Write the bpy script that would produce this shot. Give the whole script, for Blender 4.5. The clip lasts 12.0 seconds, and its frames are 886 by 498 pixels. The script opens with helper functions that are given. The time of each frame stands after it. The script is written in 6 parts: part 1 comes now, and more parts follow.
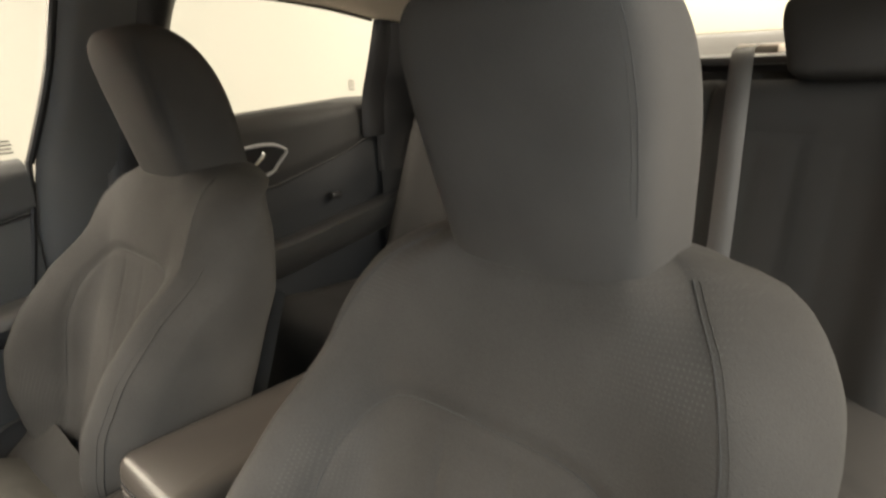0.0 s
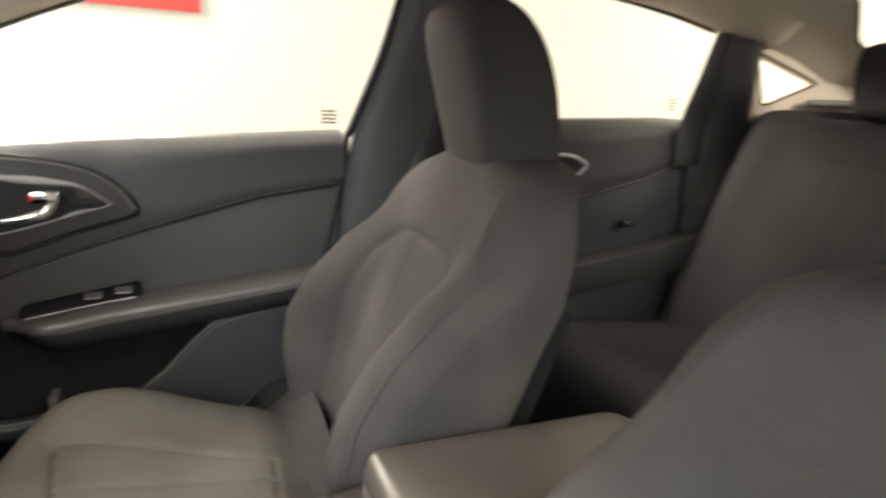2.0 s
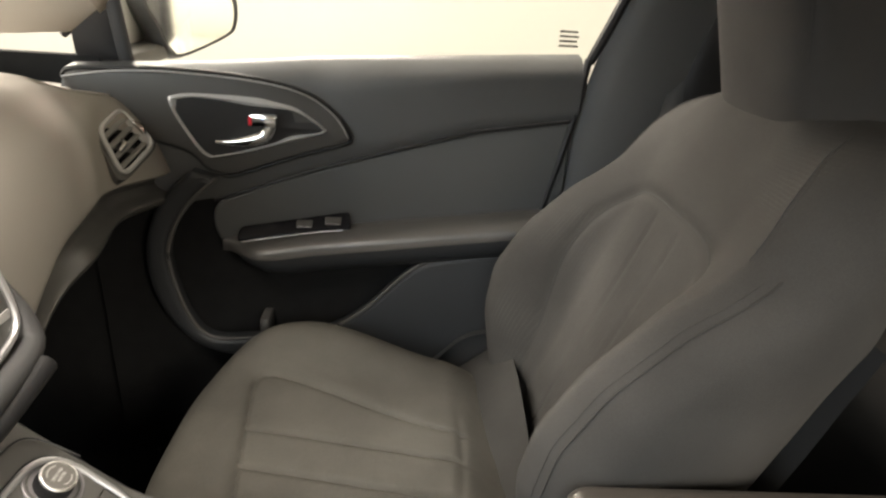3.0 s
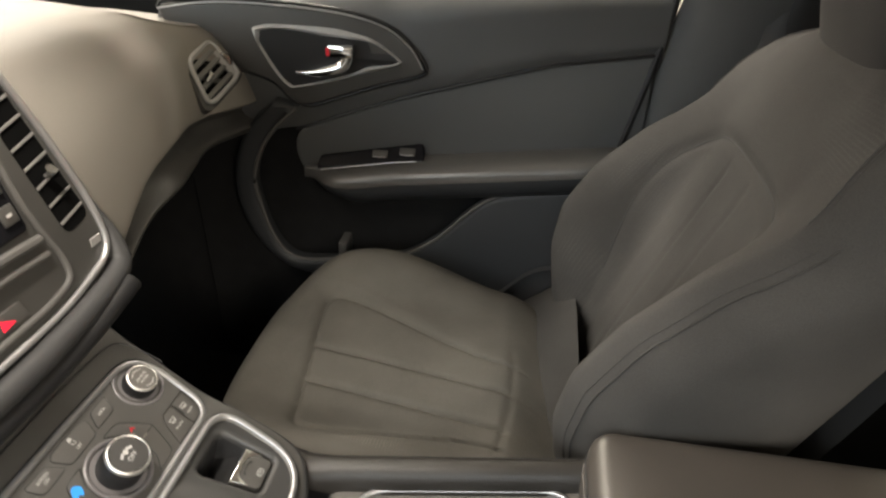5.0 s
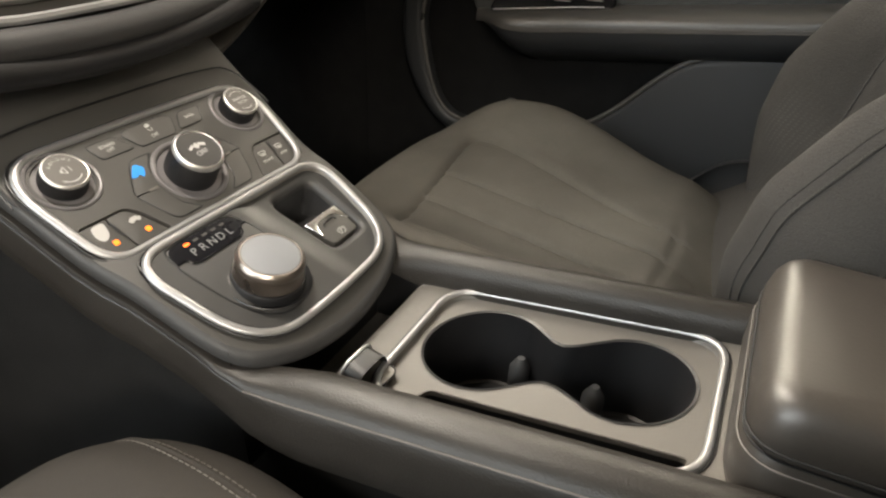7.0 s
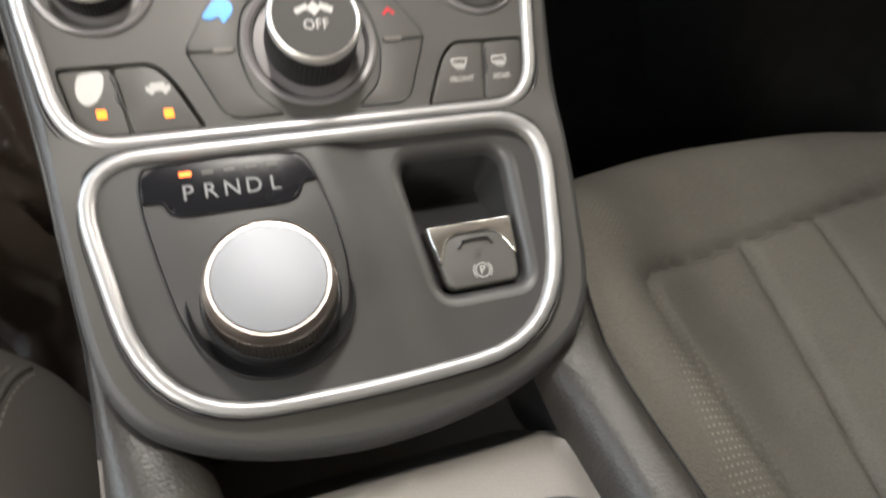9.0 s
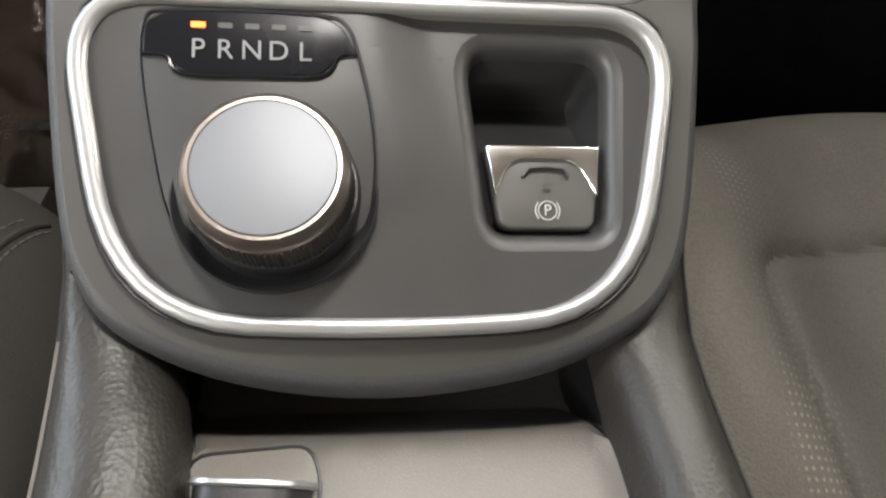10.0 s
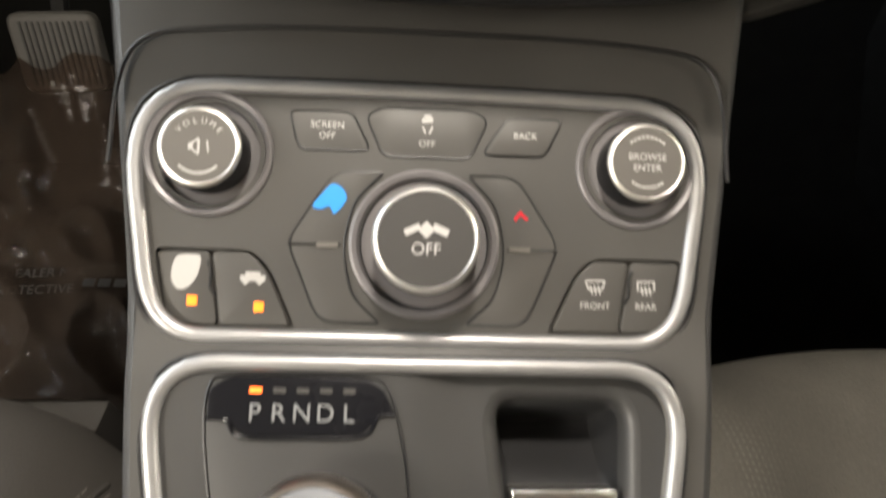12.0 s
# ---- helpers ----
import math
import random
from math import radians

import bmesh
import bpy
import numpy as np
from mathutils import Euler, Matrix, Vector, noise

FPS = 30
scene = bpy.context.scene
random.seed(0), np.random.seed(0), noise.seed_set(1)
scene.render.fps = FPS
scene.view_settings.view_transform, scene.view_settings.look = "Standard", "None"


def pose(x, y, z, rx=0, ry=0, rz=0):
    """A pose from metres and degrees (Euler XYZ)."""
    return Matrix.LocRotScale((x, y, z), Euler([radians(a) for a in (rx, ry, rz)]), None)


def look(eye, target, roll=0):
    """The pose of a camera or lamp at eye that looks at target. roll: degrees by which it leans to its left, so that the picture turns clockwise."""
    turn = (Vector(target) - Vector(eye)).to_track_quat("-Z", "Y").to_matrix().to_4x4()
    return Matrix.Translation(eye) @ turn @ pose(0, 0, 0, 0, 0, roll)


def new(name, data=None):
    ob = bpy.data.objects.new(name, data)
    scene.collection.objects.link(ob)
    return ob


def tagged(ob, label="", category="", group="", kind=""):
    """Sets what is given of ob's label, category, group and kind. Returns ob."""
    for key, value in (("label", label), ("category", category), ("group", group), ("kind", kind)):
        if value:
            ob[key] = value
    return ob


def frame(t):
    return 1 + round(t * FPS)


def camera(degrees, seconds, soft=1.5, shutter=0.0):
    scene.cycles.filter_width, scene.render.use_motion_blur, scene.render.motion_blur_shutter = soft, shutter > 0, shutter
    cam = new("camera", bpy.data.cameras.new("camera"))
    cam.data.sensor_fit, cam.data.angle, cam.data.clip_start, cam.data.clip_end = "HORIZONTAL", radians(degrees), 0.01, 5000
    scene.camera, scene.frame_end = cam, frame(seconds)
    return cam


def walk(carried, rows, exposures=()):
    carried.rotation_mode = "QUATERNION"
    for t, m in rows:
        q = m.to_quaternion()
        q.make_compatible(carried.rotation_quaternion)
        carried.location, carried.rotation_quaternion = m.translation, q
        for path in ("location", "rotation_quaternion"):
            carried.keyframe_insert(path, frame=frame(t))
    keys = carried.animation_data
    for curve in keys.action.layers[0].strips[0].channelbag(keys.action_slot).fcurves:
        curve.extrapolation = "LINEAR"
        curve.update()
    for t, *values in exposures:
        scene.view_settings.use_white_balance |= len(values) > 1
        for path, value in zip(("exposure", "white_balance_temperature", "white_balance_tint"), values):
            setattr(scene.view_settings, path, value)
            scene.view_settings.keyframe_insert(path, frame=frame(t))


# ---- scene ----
cam = camera(70.7, 12.0, soft=2.3, shutter=0.4)
PATH = [
    (0, (-0.671, -0.140, 0.894), (0.662, -1.511, 0.308), -2.8),
    (0.5, (-0.657, -0.113, 0.911), (0.697, -1.525, 0.496), -1.4),
    (1, (-0.652, -0.119, 0.91), (0.757, -1.493, 0.554), -0.8),
    (1.5, (-0.611, -0.129, 0.855), (0.946, -1.329, 0.485), 0.1),
    (2, (-0.502, -0.154, 0.829), (1.285, -0.913, 0.349), 3.4),
    (2.5, (-0.377, -0.175, 0.839), (1.495, -0.49, 0.208), 5.3),
    (3, (-0.323, -0.183, 0.846), (1.512, -0.283, 0.059), 3.8),
    (3.2, (-0.32, -0.192, 0.845), (1.5, -0.24, 0.015), 3.6),
    (4.8, (-0.315, -0.227, 0.886), (1.384, -0.038, -0.152), 1.3),
    (5, (-0.322, -0.239, 0.878), (1.376, -0.026, -0.156), 2.0),
    (5.5, (-0.32, -0.285, 0.788), (1.361, 0.147, -0.206), 4.7),
    (6, (-0.31, -0.285, 0.679), (1.308, 0.35, -0.31), 3.9),
    (6.5, (-0.301, -0.287, 0.644), (1.254, 0.426, -0.393), 2.9),
    (7, (-0.3, -0.286, 0.643), (1.215, 0.448, -0.437), 2.8),
    (7.2, (-0.297, -0.281, 0.644), (1.203, 0.461, -0.45), 3.3),
    (8.8, (-0.054, -0.184, 0.595), (0.61, 1.056, -0.827), 6.7),
    (9, (-0.037, -0.163, 0.587), (0.532, 0.981, -0.951), 11.2),
    (9.3, (-0.029, -0.128, 0.580), (0.429, 0.818, -1.122), 14.6),
    (9.5, (-0.023, -0.129, 0.551), (0.299, 0.957, -1.097), 11.6),
    (10, (-0.004, -0.138, 0.544), (0.219, 0.895, -1.155), 10.4),
    (10.5, (-0.003, -0.14, 0.555), (0.171, 0.938, -1.12), 8.1),
    (11, (-0.005, -0.138, 0.571), (0.144, 0.972, -1.086), 7.5),
    (11.5, (-0.007, -0.122, 0.596), (0.106, 1.014, -1.047), 6.4),
    (11.7, (-0.011, -0.102, 0.609), (0.150, 1.060, -1.008), 7.6),
    (12, (-0.006, -0.067, 0.616), (0.105, 1.134, -0.979), 5.8),
]
EXPOSURE = [(0.0, 0.74, 7200), (1.2, 0.78, 7100), (1.9, 1.0, 6900), (2.6, 1.05, 6900), (3.1, 0.76, 6900), (5.0, 0.58, 6900), (7.0, 0.56, 7000), (8.9, 0.78, 6500), (9.6, 0.82, 6300), (10.5, 0.78, 6550), (11.5, 0.74, 6750), (12.0, 0.72, 6900)]
walk(cam, [(t, look(eye, target, roll)) for t, eye, target, roll in PATH], [(t, stops, kelvin, 10) for t, stops, kelvin in EXPOSURE])

# ---- world, lights, exposure ----
world = bpy.data.worlds.new("showroom_air")
scene.world = world
world.use_nodes = True
bg = world.node_tree.nodes["Background"]
bg.inputs["Color"].default_value = (1.0, 0.90, 0.755, 1)
bg.inputs["Strength"].default_value = 0.56


def area_lamp(name, eye, target, sx, sy, watts, colour):
    data = bpy.data.lights.new(name, "AREA")
    data.shape, data.size, data.size_y, data.energy, data.color = "RECTANGLE", sx, sy, watts, colour
    ob = new(name, data)
    ob.matrix_world = look(eye, target)
    return ob


# showroom lamps added out of view, and the reading lamps in the overhead console
area_lamp("showroom_fill_light", (1.0, 3.6, 2.9), (0.2, -0.2, 0.5), 4.0, 1.5, 190, (1.0, 0.92, 0.82))
# added to brighten the wall behind the car
area_lamp("showroom_fill_light", (0.0, -4.5, 3.6), (0.0, -6.0, 1.2), 6.0, 0.8, 420, (1.0, 0.94, 0.85))
area_lamp("showroom_fill_light", (1.8, 2.3, 3.3), (0.0, -0.1, 0.4), 1.6, 1.2, 190, (1.0, 0.95, 0.87))
# added beyond the passenger window to light the seat from that side
area_lamp("showroom_fill_light", (3.0, 0.7, 1.95), (0.36, -0.5, 0.75), 1.6, 0.6, 66, (1.0, 0.93, 0.82))
# added to lift the rear bench cushion
area_lamp("showroom_fill_light", (-2.6, -2.0, 2.0), (0.35, -1.0, 0.4), 1.2, 0.8, 70, (1.0, 0.93, 0.83))
# cool fill added for daylight from a tall shop front assumed across there
area_lamp("driver_side_fill", (-3.3, 0.6, 1.7), (0.4, 0.0, 0.6), 5.0, 2.4, 215, (0.84, 0.93, 1.0))
lamp = bpy.data.lights.new("reading_light", "SPOT")
lamp.energy, lamp.color, lamp.spot_size, lamp.spot_blend, lamp.shadow_soft_size = 12.5, (1.0, 0.94, 0.86), radians(96), 0.75, 0.04
new("reading_light", lamp).matrix_world = look((-0.01, 0.13, 1.045), (0.03, -0.06, 0.3))


# ---- materials ----
def material(name, colour, rough=0.6, metal=0.0, vary=0.12, grain=900.0, bump=0.15, blotch=14.0, spec=0.5, coat=0.0, voro=False, sheen=0.0, depth=0.001):
    """A surface with slow blotches of tone and roughness and a fine grain in relief, in metres."""
    m = bpy.data.materials.new(name)
    m.use_nodes = True
    nt = m.node_tree
    b = nt.nodes["Principled BSDF"]
    tc = nt.nodes.new("ShaderNodeTexCoord")
    n1 = nt.nodes.new("ShaderNodeTexNoise")
    n1.inputs["Scale"].default_value, n1.inputs["Detail"].default_value = blotch, 5
    nt.links.new(tc.outputs["Object"], n1.inputs["Vector"])
    if voro:
        n2 = nt.nodes.new("ShaderNodeTexVoronoi")
        n2.inputs["Scale"].default_value = grain
        fine = n2.outputs["Distance"]
    else:
        n2 = nt.nodes.new("ShaderNodeTexNoise")
        n2.inputs["Scale"].default_value, n2.inputs["Detail"].default_value = grain, 3
        fine = n2.outputs["Fac"]
    nt.links.new(tc.outputs["Object"], n2.inputs["Vector"])
    add = nt.nodes.new("ShaderNodeMath")
    add.operation = "MULTIPLY_ADD"
    nt.links.new(fine, add.inputs[0])
    add.inputs[1].default_value = 0.5
    nt.links.new(n1.outputs["Fac"], add.inputs[2])
    ramp = nt.nodes.new("ShaderNodeMapRange")
    ramp.inputs["From Min"].default_value, ramp.inputs["From Max"].default_value = 0.35, 1.15
    ramp.inputs["To Min"].default_value, ramp.inputs["To Max"].default_value = 1 - vary, 1 + vary
    nt.links.new(add.outputs[0], ramp.inputs["Value"])
    mul = nt.nodes.new("ShaderNodeVectorMath")
    mul.operation = "SCALE"
    mul.inputs[0].default_value = colour
    nt.links.new(ramp.outputs[0], mul.inputs["Scale"])
    nt.links.new(mul.outputs["Vector"], b.inputs["Base Color"])
    rr = nt.nodes.new("ShaderNodeMapRange")
    rr.inputs["From Min"].default_value, rr.inputs["From Max"].default_value = 0.3, 0.7
    rr.inputs["To Min"].default_value, rr.inputs["To Max"].default_value = max(0.02, rough - 0.06), min(1, rough + 0.06)
    nt.links.new(n1.outputs["Fac"], rr.inputs["Value"])
    nt.links.new(rr.outputs[0], b.inputs["Roughness"])
    b.inputs["Metallic"].default_value = metal
    b.inputs["Specular IOR Level"].default_value = spec
    b.inputs["Coat Weight"].default_value = coat
    if sheen:
        b.inputs["Sheen Weight"].default_value, b.inputs["Sheen Roughness"].default_value = sheen, 0.5
    if bump:
        bp = nt.nodes.new("ShaderNodeBump")
        bp.inputs["Strength"].default_value, bp.inputs["Distance"].default_value = bump, depth
        nt.links.new(fine, bp.inputs["Height"])
        nt.links.new(bp.outputs[0], b.inputs["Normal"])
    return m


def glowing(name, colour, strength):
    m = bpy.data.materials.new(name)
    m.use_nodes = True
    b = m.node_tree.nodes["Principled BSDF"]
    b.inputs["Base Color"].default_value = (*colour, 1)
    b.inputs["Emission Color"].default_value = (*colour, 1)
    b.inputs["Emission Strength"].default_value = strength
    return m


def clear(name, tint, rough=0.0, ior=1.3):
    m = bpy.data.materials.new(name)
    m.use_nodes = True
    nt = m.node_tree
    out = nt.nodes["Material Output"]
    tr, gl, mx, lw = (nt.nodes.new(k) for k in ("ShaderNodeBsdfTransparent", "ShaderNodeBsdfGlossy", "ShaderNodeMixShader", "ShaderNodeLayerWeight"))
    tr.inputs["Color"].default_value = (*tint, 1)
    gl.inputs["Roughness"].default_value = rough
    # gloss grows towards grazing angles, alike from both sides of the sheet
    power, scale = nt.nodes.new("ShaderNodeMath"), nt.nodes.new("ShaderNodeMath")
    power.operation, scale.operation = "POWER", "MULTIPLY_ADD"
    f0 = ((ior - 1) / (ior + 1)) ** 2
    power.inputs[1].default_value, scale.inputs[1].default_value, scale.inputs[2].default_value = 5.0, 0.7, f0
    nt.links.new(lw.outputs["Facing"], power.inputs[0])
    nt.links.new(power.outputs[0], scale.inputs[0])
    nt.links.new(scale.outputs[0], mx.inputs[0])
    nt.links.new(tr.outputs[0], mx.inputs[1])
    nt.links.new(gl.outputs[0], mx.inputs[2])
    nt.links.new(mx.outputs[0], out.inputs["Surface"])
    return m


def dotted(name, colour, pitch, up, inner, outer, strong):
    """Woven seat cloth with rows of small pressed dots between ribs."""
    m = material(name, colour, 0.92, vary=0.48, grain=800, bump=0.7, blotch=7, spec=0.2)
    nt = m.node_tree
    tc = nt.nodes.new("ShaderNodeTexCoord")
    vo = nt.nodes.new("ShaderNodeTexVoronoi")
    vo.voronoi_dimensions = "2D"
    vo.inputs["Scale"].default_value, vo.inputs["Randomness"].default_value = 1 / pitch, 0.12
    split, flat = nt.nodes.new("ShaderNodeSeparateXYZ"), nt.nodes.new("ShaderNodeCombineXYZ")
    nt.links.new(tc.outputs["Object"], split.inputs[0])
    nt.links.new(split.outputs["X"], flat.inputs["X"])
    nt.links.new(split.outputs[up], flat.inputs["Y"])
    nt.links.new(flat.outputs[0], vo.inputs["Vector"])
    # the dotted weave runs in bands along the side seams
    side = nt.nodes.new("ShaderNodeMath")
    side.operation = "ABSOLUTE"
    nt.links.new(split.outputs["X"], side.inputs[0])
    rise, fall, band = nt.nodes.new("ShaderNodeMapRange"), nt.nodes.new("ShaderNodeMapRange"), nt.nodes.new("ShaderNodeMath")
    rise.inputs["From Min"].default_value, rise.inputs["From Max"].default_value = inner, outer - 0.012
    fall.inputs["From Min"].default_value, fall.inputs["From Max"].default_value = outer + 0.006, outer
    nt.links.new(side.outputs[0], rise.inputs["Value"])
    nt.links.new(side.outputs[0], fall.inputs["Value"])
    band.operation = "MULTIPLY"
    nt.links.new(rise.outputs[0], band.inputs[0])
    nt.links.new(fall.outputs[0], band.inputs[1])
    ls = nt.nodes.new("ShaderNodeMapRange")
    ls.inputs["From Min"].default_value, ls.inputs["From Max"].default_value = 0.12, 0.26
    nt.links.new(vo.outputs["Distance"], ls.inputs["Value"])
    old = next(n for n in nt.nodes if n.type == "BUMP")
    # the dots show paler in worn patches of the weave
    wn = nt.nodes.new("ShaderNodeTexNoise")
    wn.inputs["Scale"].default_value = 7.0
    nt.links.new(tc.outputs["Object"], wn.inputs["Vector"])
    ws = nt.nodes.new("ShaderNodeMapRange")
    ws.inputs["From Min"].default_value, ws.inputs["From Max"].default_value, ws.inputs["To Max"].default_value = 0.40, 0.62, strong
    nt.links.new(wn.outputs["Fac"], ws.inputs["Value"])
    wb = nt.nodes.new("ShaderNodeMath")
    wb.operation = "MULTIPLY"
    nt.links.new(ws.outputs[0], wb.inputs[0])
    nt.links.new(band.outputs[0], wb.inputs[1])
    inv = nt.nodes.new("ShaderNodeMath")
    inv.operation = "SUBTRACT"
    inv.inputs[0].default_value = 1.0
    nt.links.new(ls.outputs[0], inv.inputs[1])
    amt = nt.nodes.new("ShaderNodeMath")
    amt.operation = "MULTIPLY_ADD"
    nt.links.new(inv.outputs[0], amt.inputs[0])
    nt.links.new(wb.outputs[0], amt.inputs[1])
    amt.inputs[2].default_value = 1.0
    pal = nt.nodes.new("ShaderNodeVectorMath")
    pal.operation = "SCALE"
    base_in = nt.nodes["Principled BSDF"].inputs["Base Color"]
    nt.links.new(base_in.links[0].from_socket, pal.inputs[0])
    nt.links.new(amt.outputs[0], pal.inputs["Scale"])
    nt.links.new(pal.outputs["Vector"], base_in)
    bp = nt.nodes.new("ShaderNodeBump")
    bp.inputs["Strength"].default_value, bp.inputs["Distance"].default_value = 0.08, 0.0005
    nt.links.new(ls.outputs[0], bp.inputs["Height"])
    nt.links.new(old.outputs[0], bp.inputs["Normal"])
    nt.links.new(bp.outputs[0], nt.nodes["Principled BSDF"].inputs["Normal"])
    return m


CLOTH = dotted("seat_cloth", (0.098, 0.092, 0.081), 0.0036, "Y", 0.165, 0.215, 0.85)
# same seat cloth twice more, darker: shade put on driver cushion and backrests
CLOTH_DIM = material("seat_cloth_dim", (0.046, 0.042, 0.038), 0.9, vary=0.22, grain=1300, bump=0.4, blotch=9, spec=0.2)
CLOTH_SHADED = dotted("seat_cloth_shaded", (0.043, 0.0415, 0.0395), 0.0036, "Z", 0.075, 0.165, 0.45)
CLOTH_PLAIN = material("seat_cloth_plain", (0.050, 0.0485, 0.047), 0.92, vary=0.35, grain=1500, bump=0.35, blotch=8, spec=0.2)
# seat cloth darkened for the rear bench, its shade in the colour
CLOTH_REAR_SHADE = material("rear_cloth_shaded", (0.027, 0.0255, 0.024), 0.95, vary=0.15, grain=1500, bump=0.3, blotch=8, spec=0.2)
THREAD = material("stitching_thread", (0.14, 0.128, 0.118), 0.8, vary=0.2, grain=3000, bump=0.3, blotch=60)
SEAMLINE = material("seam_shadow_thread", (0.03, 0.03, 0.03), 0.9, vary=0.1)
LID = material("smooth_black_leather", (0.046, 0.040, 0.035), 0.41, vary=0.06, grain=420, bump=0.12, blotch=12, voro=True, depth=0.0004, spec=0.8)
ARMREST = material("satin_padded_armrest", (0.080, 0.077, 0.073), 0.36, vary=0.1, grain=700, bump=0.12, blotch=12, voro=True, depth=0.0004, spec=0.8)
LEATHER = material("grained_black_leather", (0.026, 0.0235, 0.021), 0.42, spec=0.40, vary=0.14, grain=620, bump=0.34, blotch=18, voro=True, depth=0.0005)
SOFT = material("soft_black_plastic", (0.041, 0.041, 0.042), 0.55, vary=0.12, grain=1100, bump=0.25, blotch=12, voro=True, depth=0.0005)
SOFT_GREY = material("soft_grey_dash_skin", (0.085, 0.082, 0.078), 0.6, vary=0.1, grain=1000, bump=0.25, blotch=9, voro=True, depth=0.0005)
DOORSKIN = material("grained_grey_door_skin", (0.080, 0.081, 0.082), 0.46, vary=0.1, grain=1100, bump=0.25, blotch=9, voro=True, depth=0.0005)
# front door skin again, rear cabin shade put into a darker grey
REARSKIN_SHADE = material("shaded_rear_door_skin", (0.046, 0.045, 0.044), 0.46, vary=0.1, grain=1100, bump=0.25, blotch=9, voro=True, depth=0.0005)
INSERT = material("dark_door_insert_cloth", (0.076, 0.078, 0.079), 0.62, vary=0.1, grain=1300, bump=0.25, blotch=9)
# door plastic in a darker tone, shade put into the colour
POCKET_SHADE = material("shaded_door_plastic", (0.028, 0.0300, 0.0325), 0.48, vary=0.1, grain=1100, bump=0.25, blotch=9, voro=True, depth=0.0005)
DASH = material("greige_dash_skin", (0.250, 0.230, 0.205), 0.56, vary=0.08, grain=1000, bump=0.25, blotch=9, voro=True, depth=0.0005)
PANEL = material("satin_charcoal_plastic", (0.060, 0.0575, 0.054), 0.47, vary=0.08, grain=1600, bump=0.05, blotch=25)
DECK = material("dark_selector_deck", (0.043, 0.0425, 0.042), 0.45, vary=0.08, grain=1600, bump=0.05, blotch=25)
BUTTON = material("satin_button_plastic", (0.066, 0.063, 0.059), 0.5, vary=0.08, grain=1800, bump=0.05, blotch=40)
TRAY = material("grained_tray_plastic", (0.138, 0.128, 0.115), 0.50, vary=0.1, grain=1300, bump=0.3, blotch=20, voro=True, depth=0.0004)
SLAT = material("grey_vent_slat_plastic", (0.17, 0.165, 0.155), 0.45, vary=0.08, grain=1500, bump=0.05, blotch=30)
# black for flat vent plates, the missing depth's shade in the colour
THROAT = material("vent_throat_shade_black", (0.004, 0.004, 0.004), 0.95, vary=0.1, spec=0.05, bump=0.1)
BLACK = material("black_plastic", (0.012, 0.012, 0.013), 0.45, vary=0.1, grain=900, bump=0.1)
GLOSS = material("piano_black", (0.01, 0.01, 0.012), 0.24, vary=0.05, bump=0.0, spec=0.15)
SATIN = material("satin_silver_trim", (0.42, 0.42, 0.425), 0.42, metal=0.75, vary=0.05, grain=1500, bump=0.03, blotch=30)
SILVER_PAINT = material("silver_painted_trim", (0.50, 0.50, 0.495), 0.40, metal=0.30, vary=0.05, grain=1500, bump=0.02, blotch=30)
WALLTRIM = material("satin_trim_wall", (0.30, 0.285, 0.265), 0.5, metal=0.6, vary=0.05, bump=0.0)
GLOSS_DECK = material("dark_glossy_scoop", (0.026, 0.026, 0.027), 0.36, vary=0.08, grain=1600, bump=0.03, blotch=25)
DIALFACE = material("matt_dial_face", (0.042, 0.040, 0.038), 0.68, vary=0.08, grain=1800, bump=0.05, blotch=40)
# dial face raised to a paler grey for the overhead reflection
LITFACE = material("lit_dial_face", (0.105, 0.098, 0.090), 0.5, vary=0.08, grain=1800, bump=0.05, blotch=40)
DIALRING = material("grey_dial_surround", (0.15, 0.142, 0.146), 0.38, metal=0.12, vary=0.06, grain=1600, bump=0.03, blotch=40)
RING = material("polished_dial_ring", (0.85, 0.84, 0.82), 0.40, metal=1.0, vary=0.03, bump=0.0)
CHROME = material("bright_chrome", (0.9, 0.9, 0.9), 0.18, metal=1.0, vary=0.03, bump=0.0)
KNURL = material("brushed_knob_side", (0.34, 0.30, 0.27), 0.28, metal=1.0, vary=0.1, grain=700, bump=0.1)
KNOBTOP = material("matt_silver_knob_face", (0.165, 0.173, 0.188), 0.46, metal=0.4, vary=0.03, grain=2500, bump=0.03, blotch=20)
HEADLINER = material("beige_headliner_cloth", (0.52, 0.455, 0.375), 0.95, vary=0.05, grain=1500, bump=0.2, blotch=4, spec=0.2)
HANDLE_BEIGE = material("beige_plastic", (0.58, 0.51, 0.43), 0.5, vary=0.04, grain=1200, bump=0.08)
CARPET = material("black_carpet", (0.015, 0.0152, 0.0155), 1.0, vary=0.3, grain=700, bump=0.8, blotch=30, spec=0.1)
WHITE_INK = material("white_print", (0.46, 0.45, 0.44), 0.6, vary=0.05, bump=0.0)
GREY_INK = material("pale_grey_print", (0.21, 0.215, 0.22), 0.6, vary=0.05, bump=0.0)
RED_INK = material("red_print", (0.72, 0.02, 0.04), 0.5, vary=0.05, bump=0.0)
BLUE_STICKER = material("blue_protective_spot", (0.03, 0.30, 0.85), 0.4, vary=0.1, bump=0.05)
AMBER = glowing("amber_indicator", (1.0, 0.22, 0.015), 1.15)
ORANGE = glowing("orange_indicator", (1.0, 0.15, 0.02), 2.4)
SCREEN = glowing("blue_lit_screen", (0.03, 0.20, 0.75), 0.9)
SCREEN_TEXT = glowing("pale_screen_text", (0.35, 0.8, 1.0), 1.2)
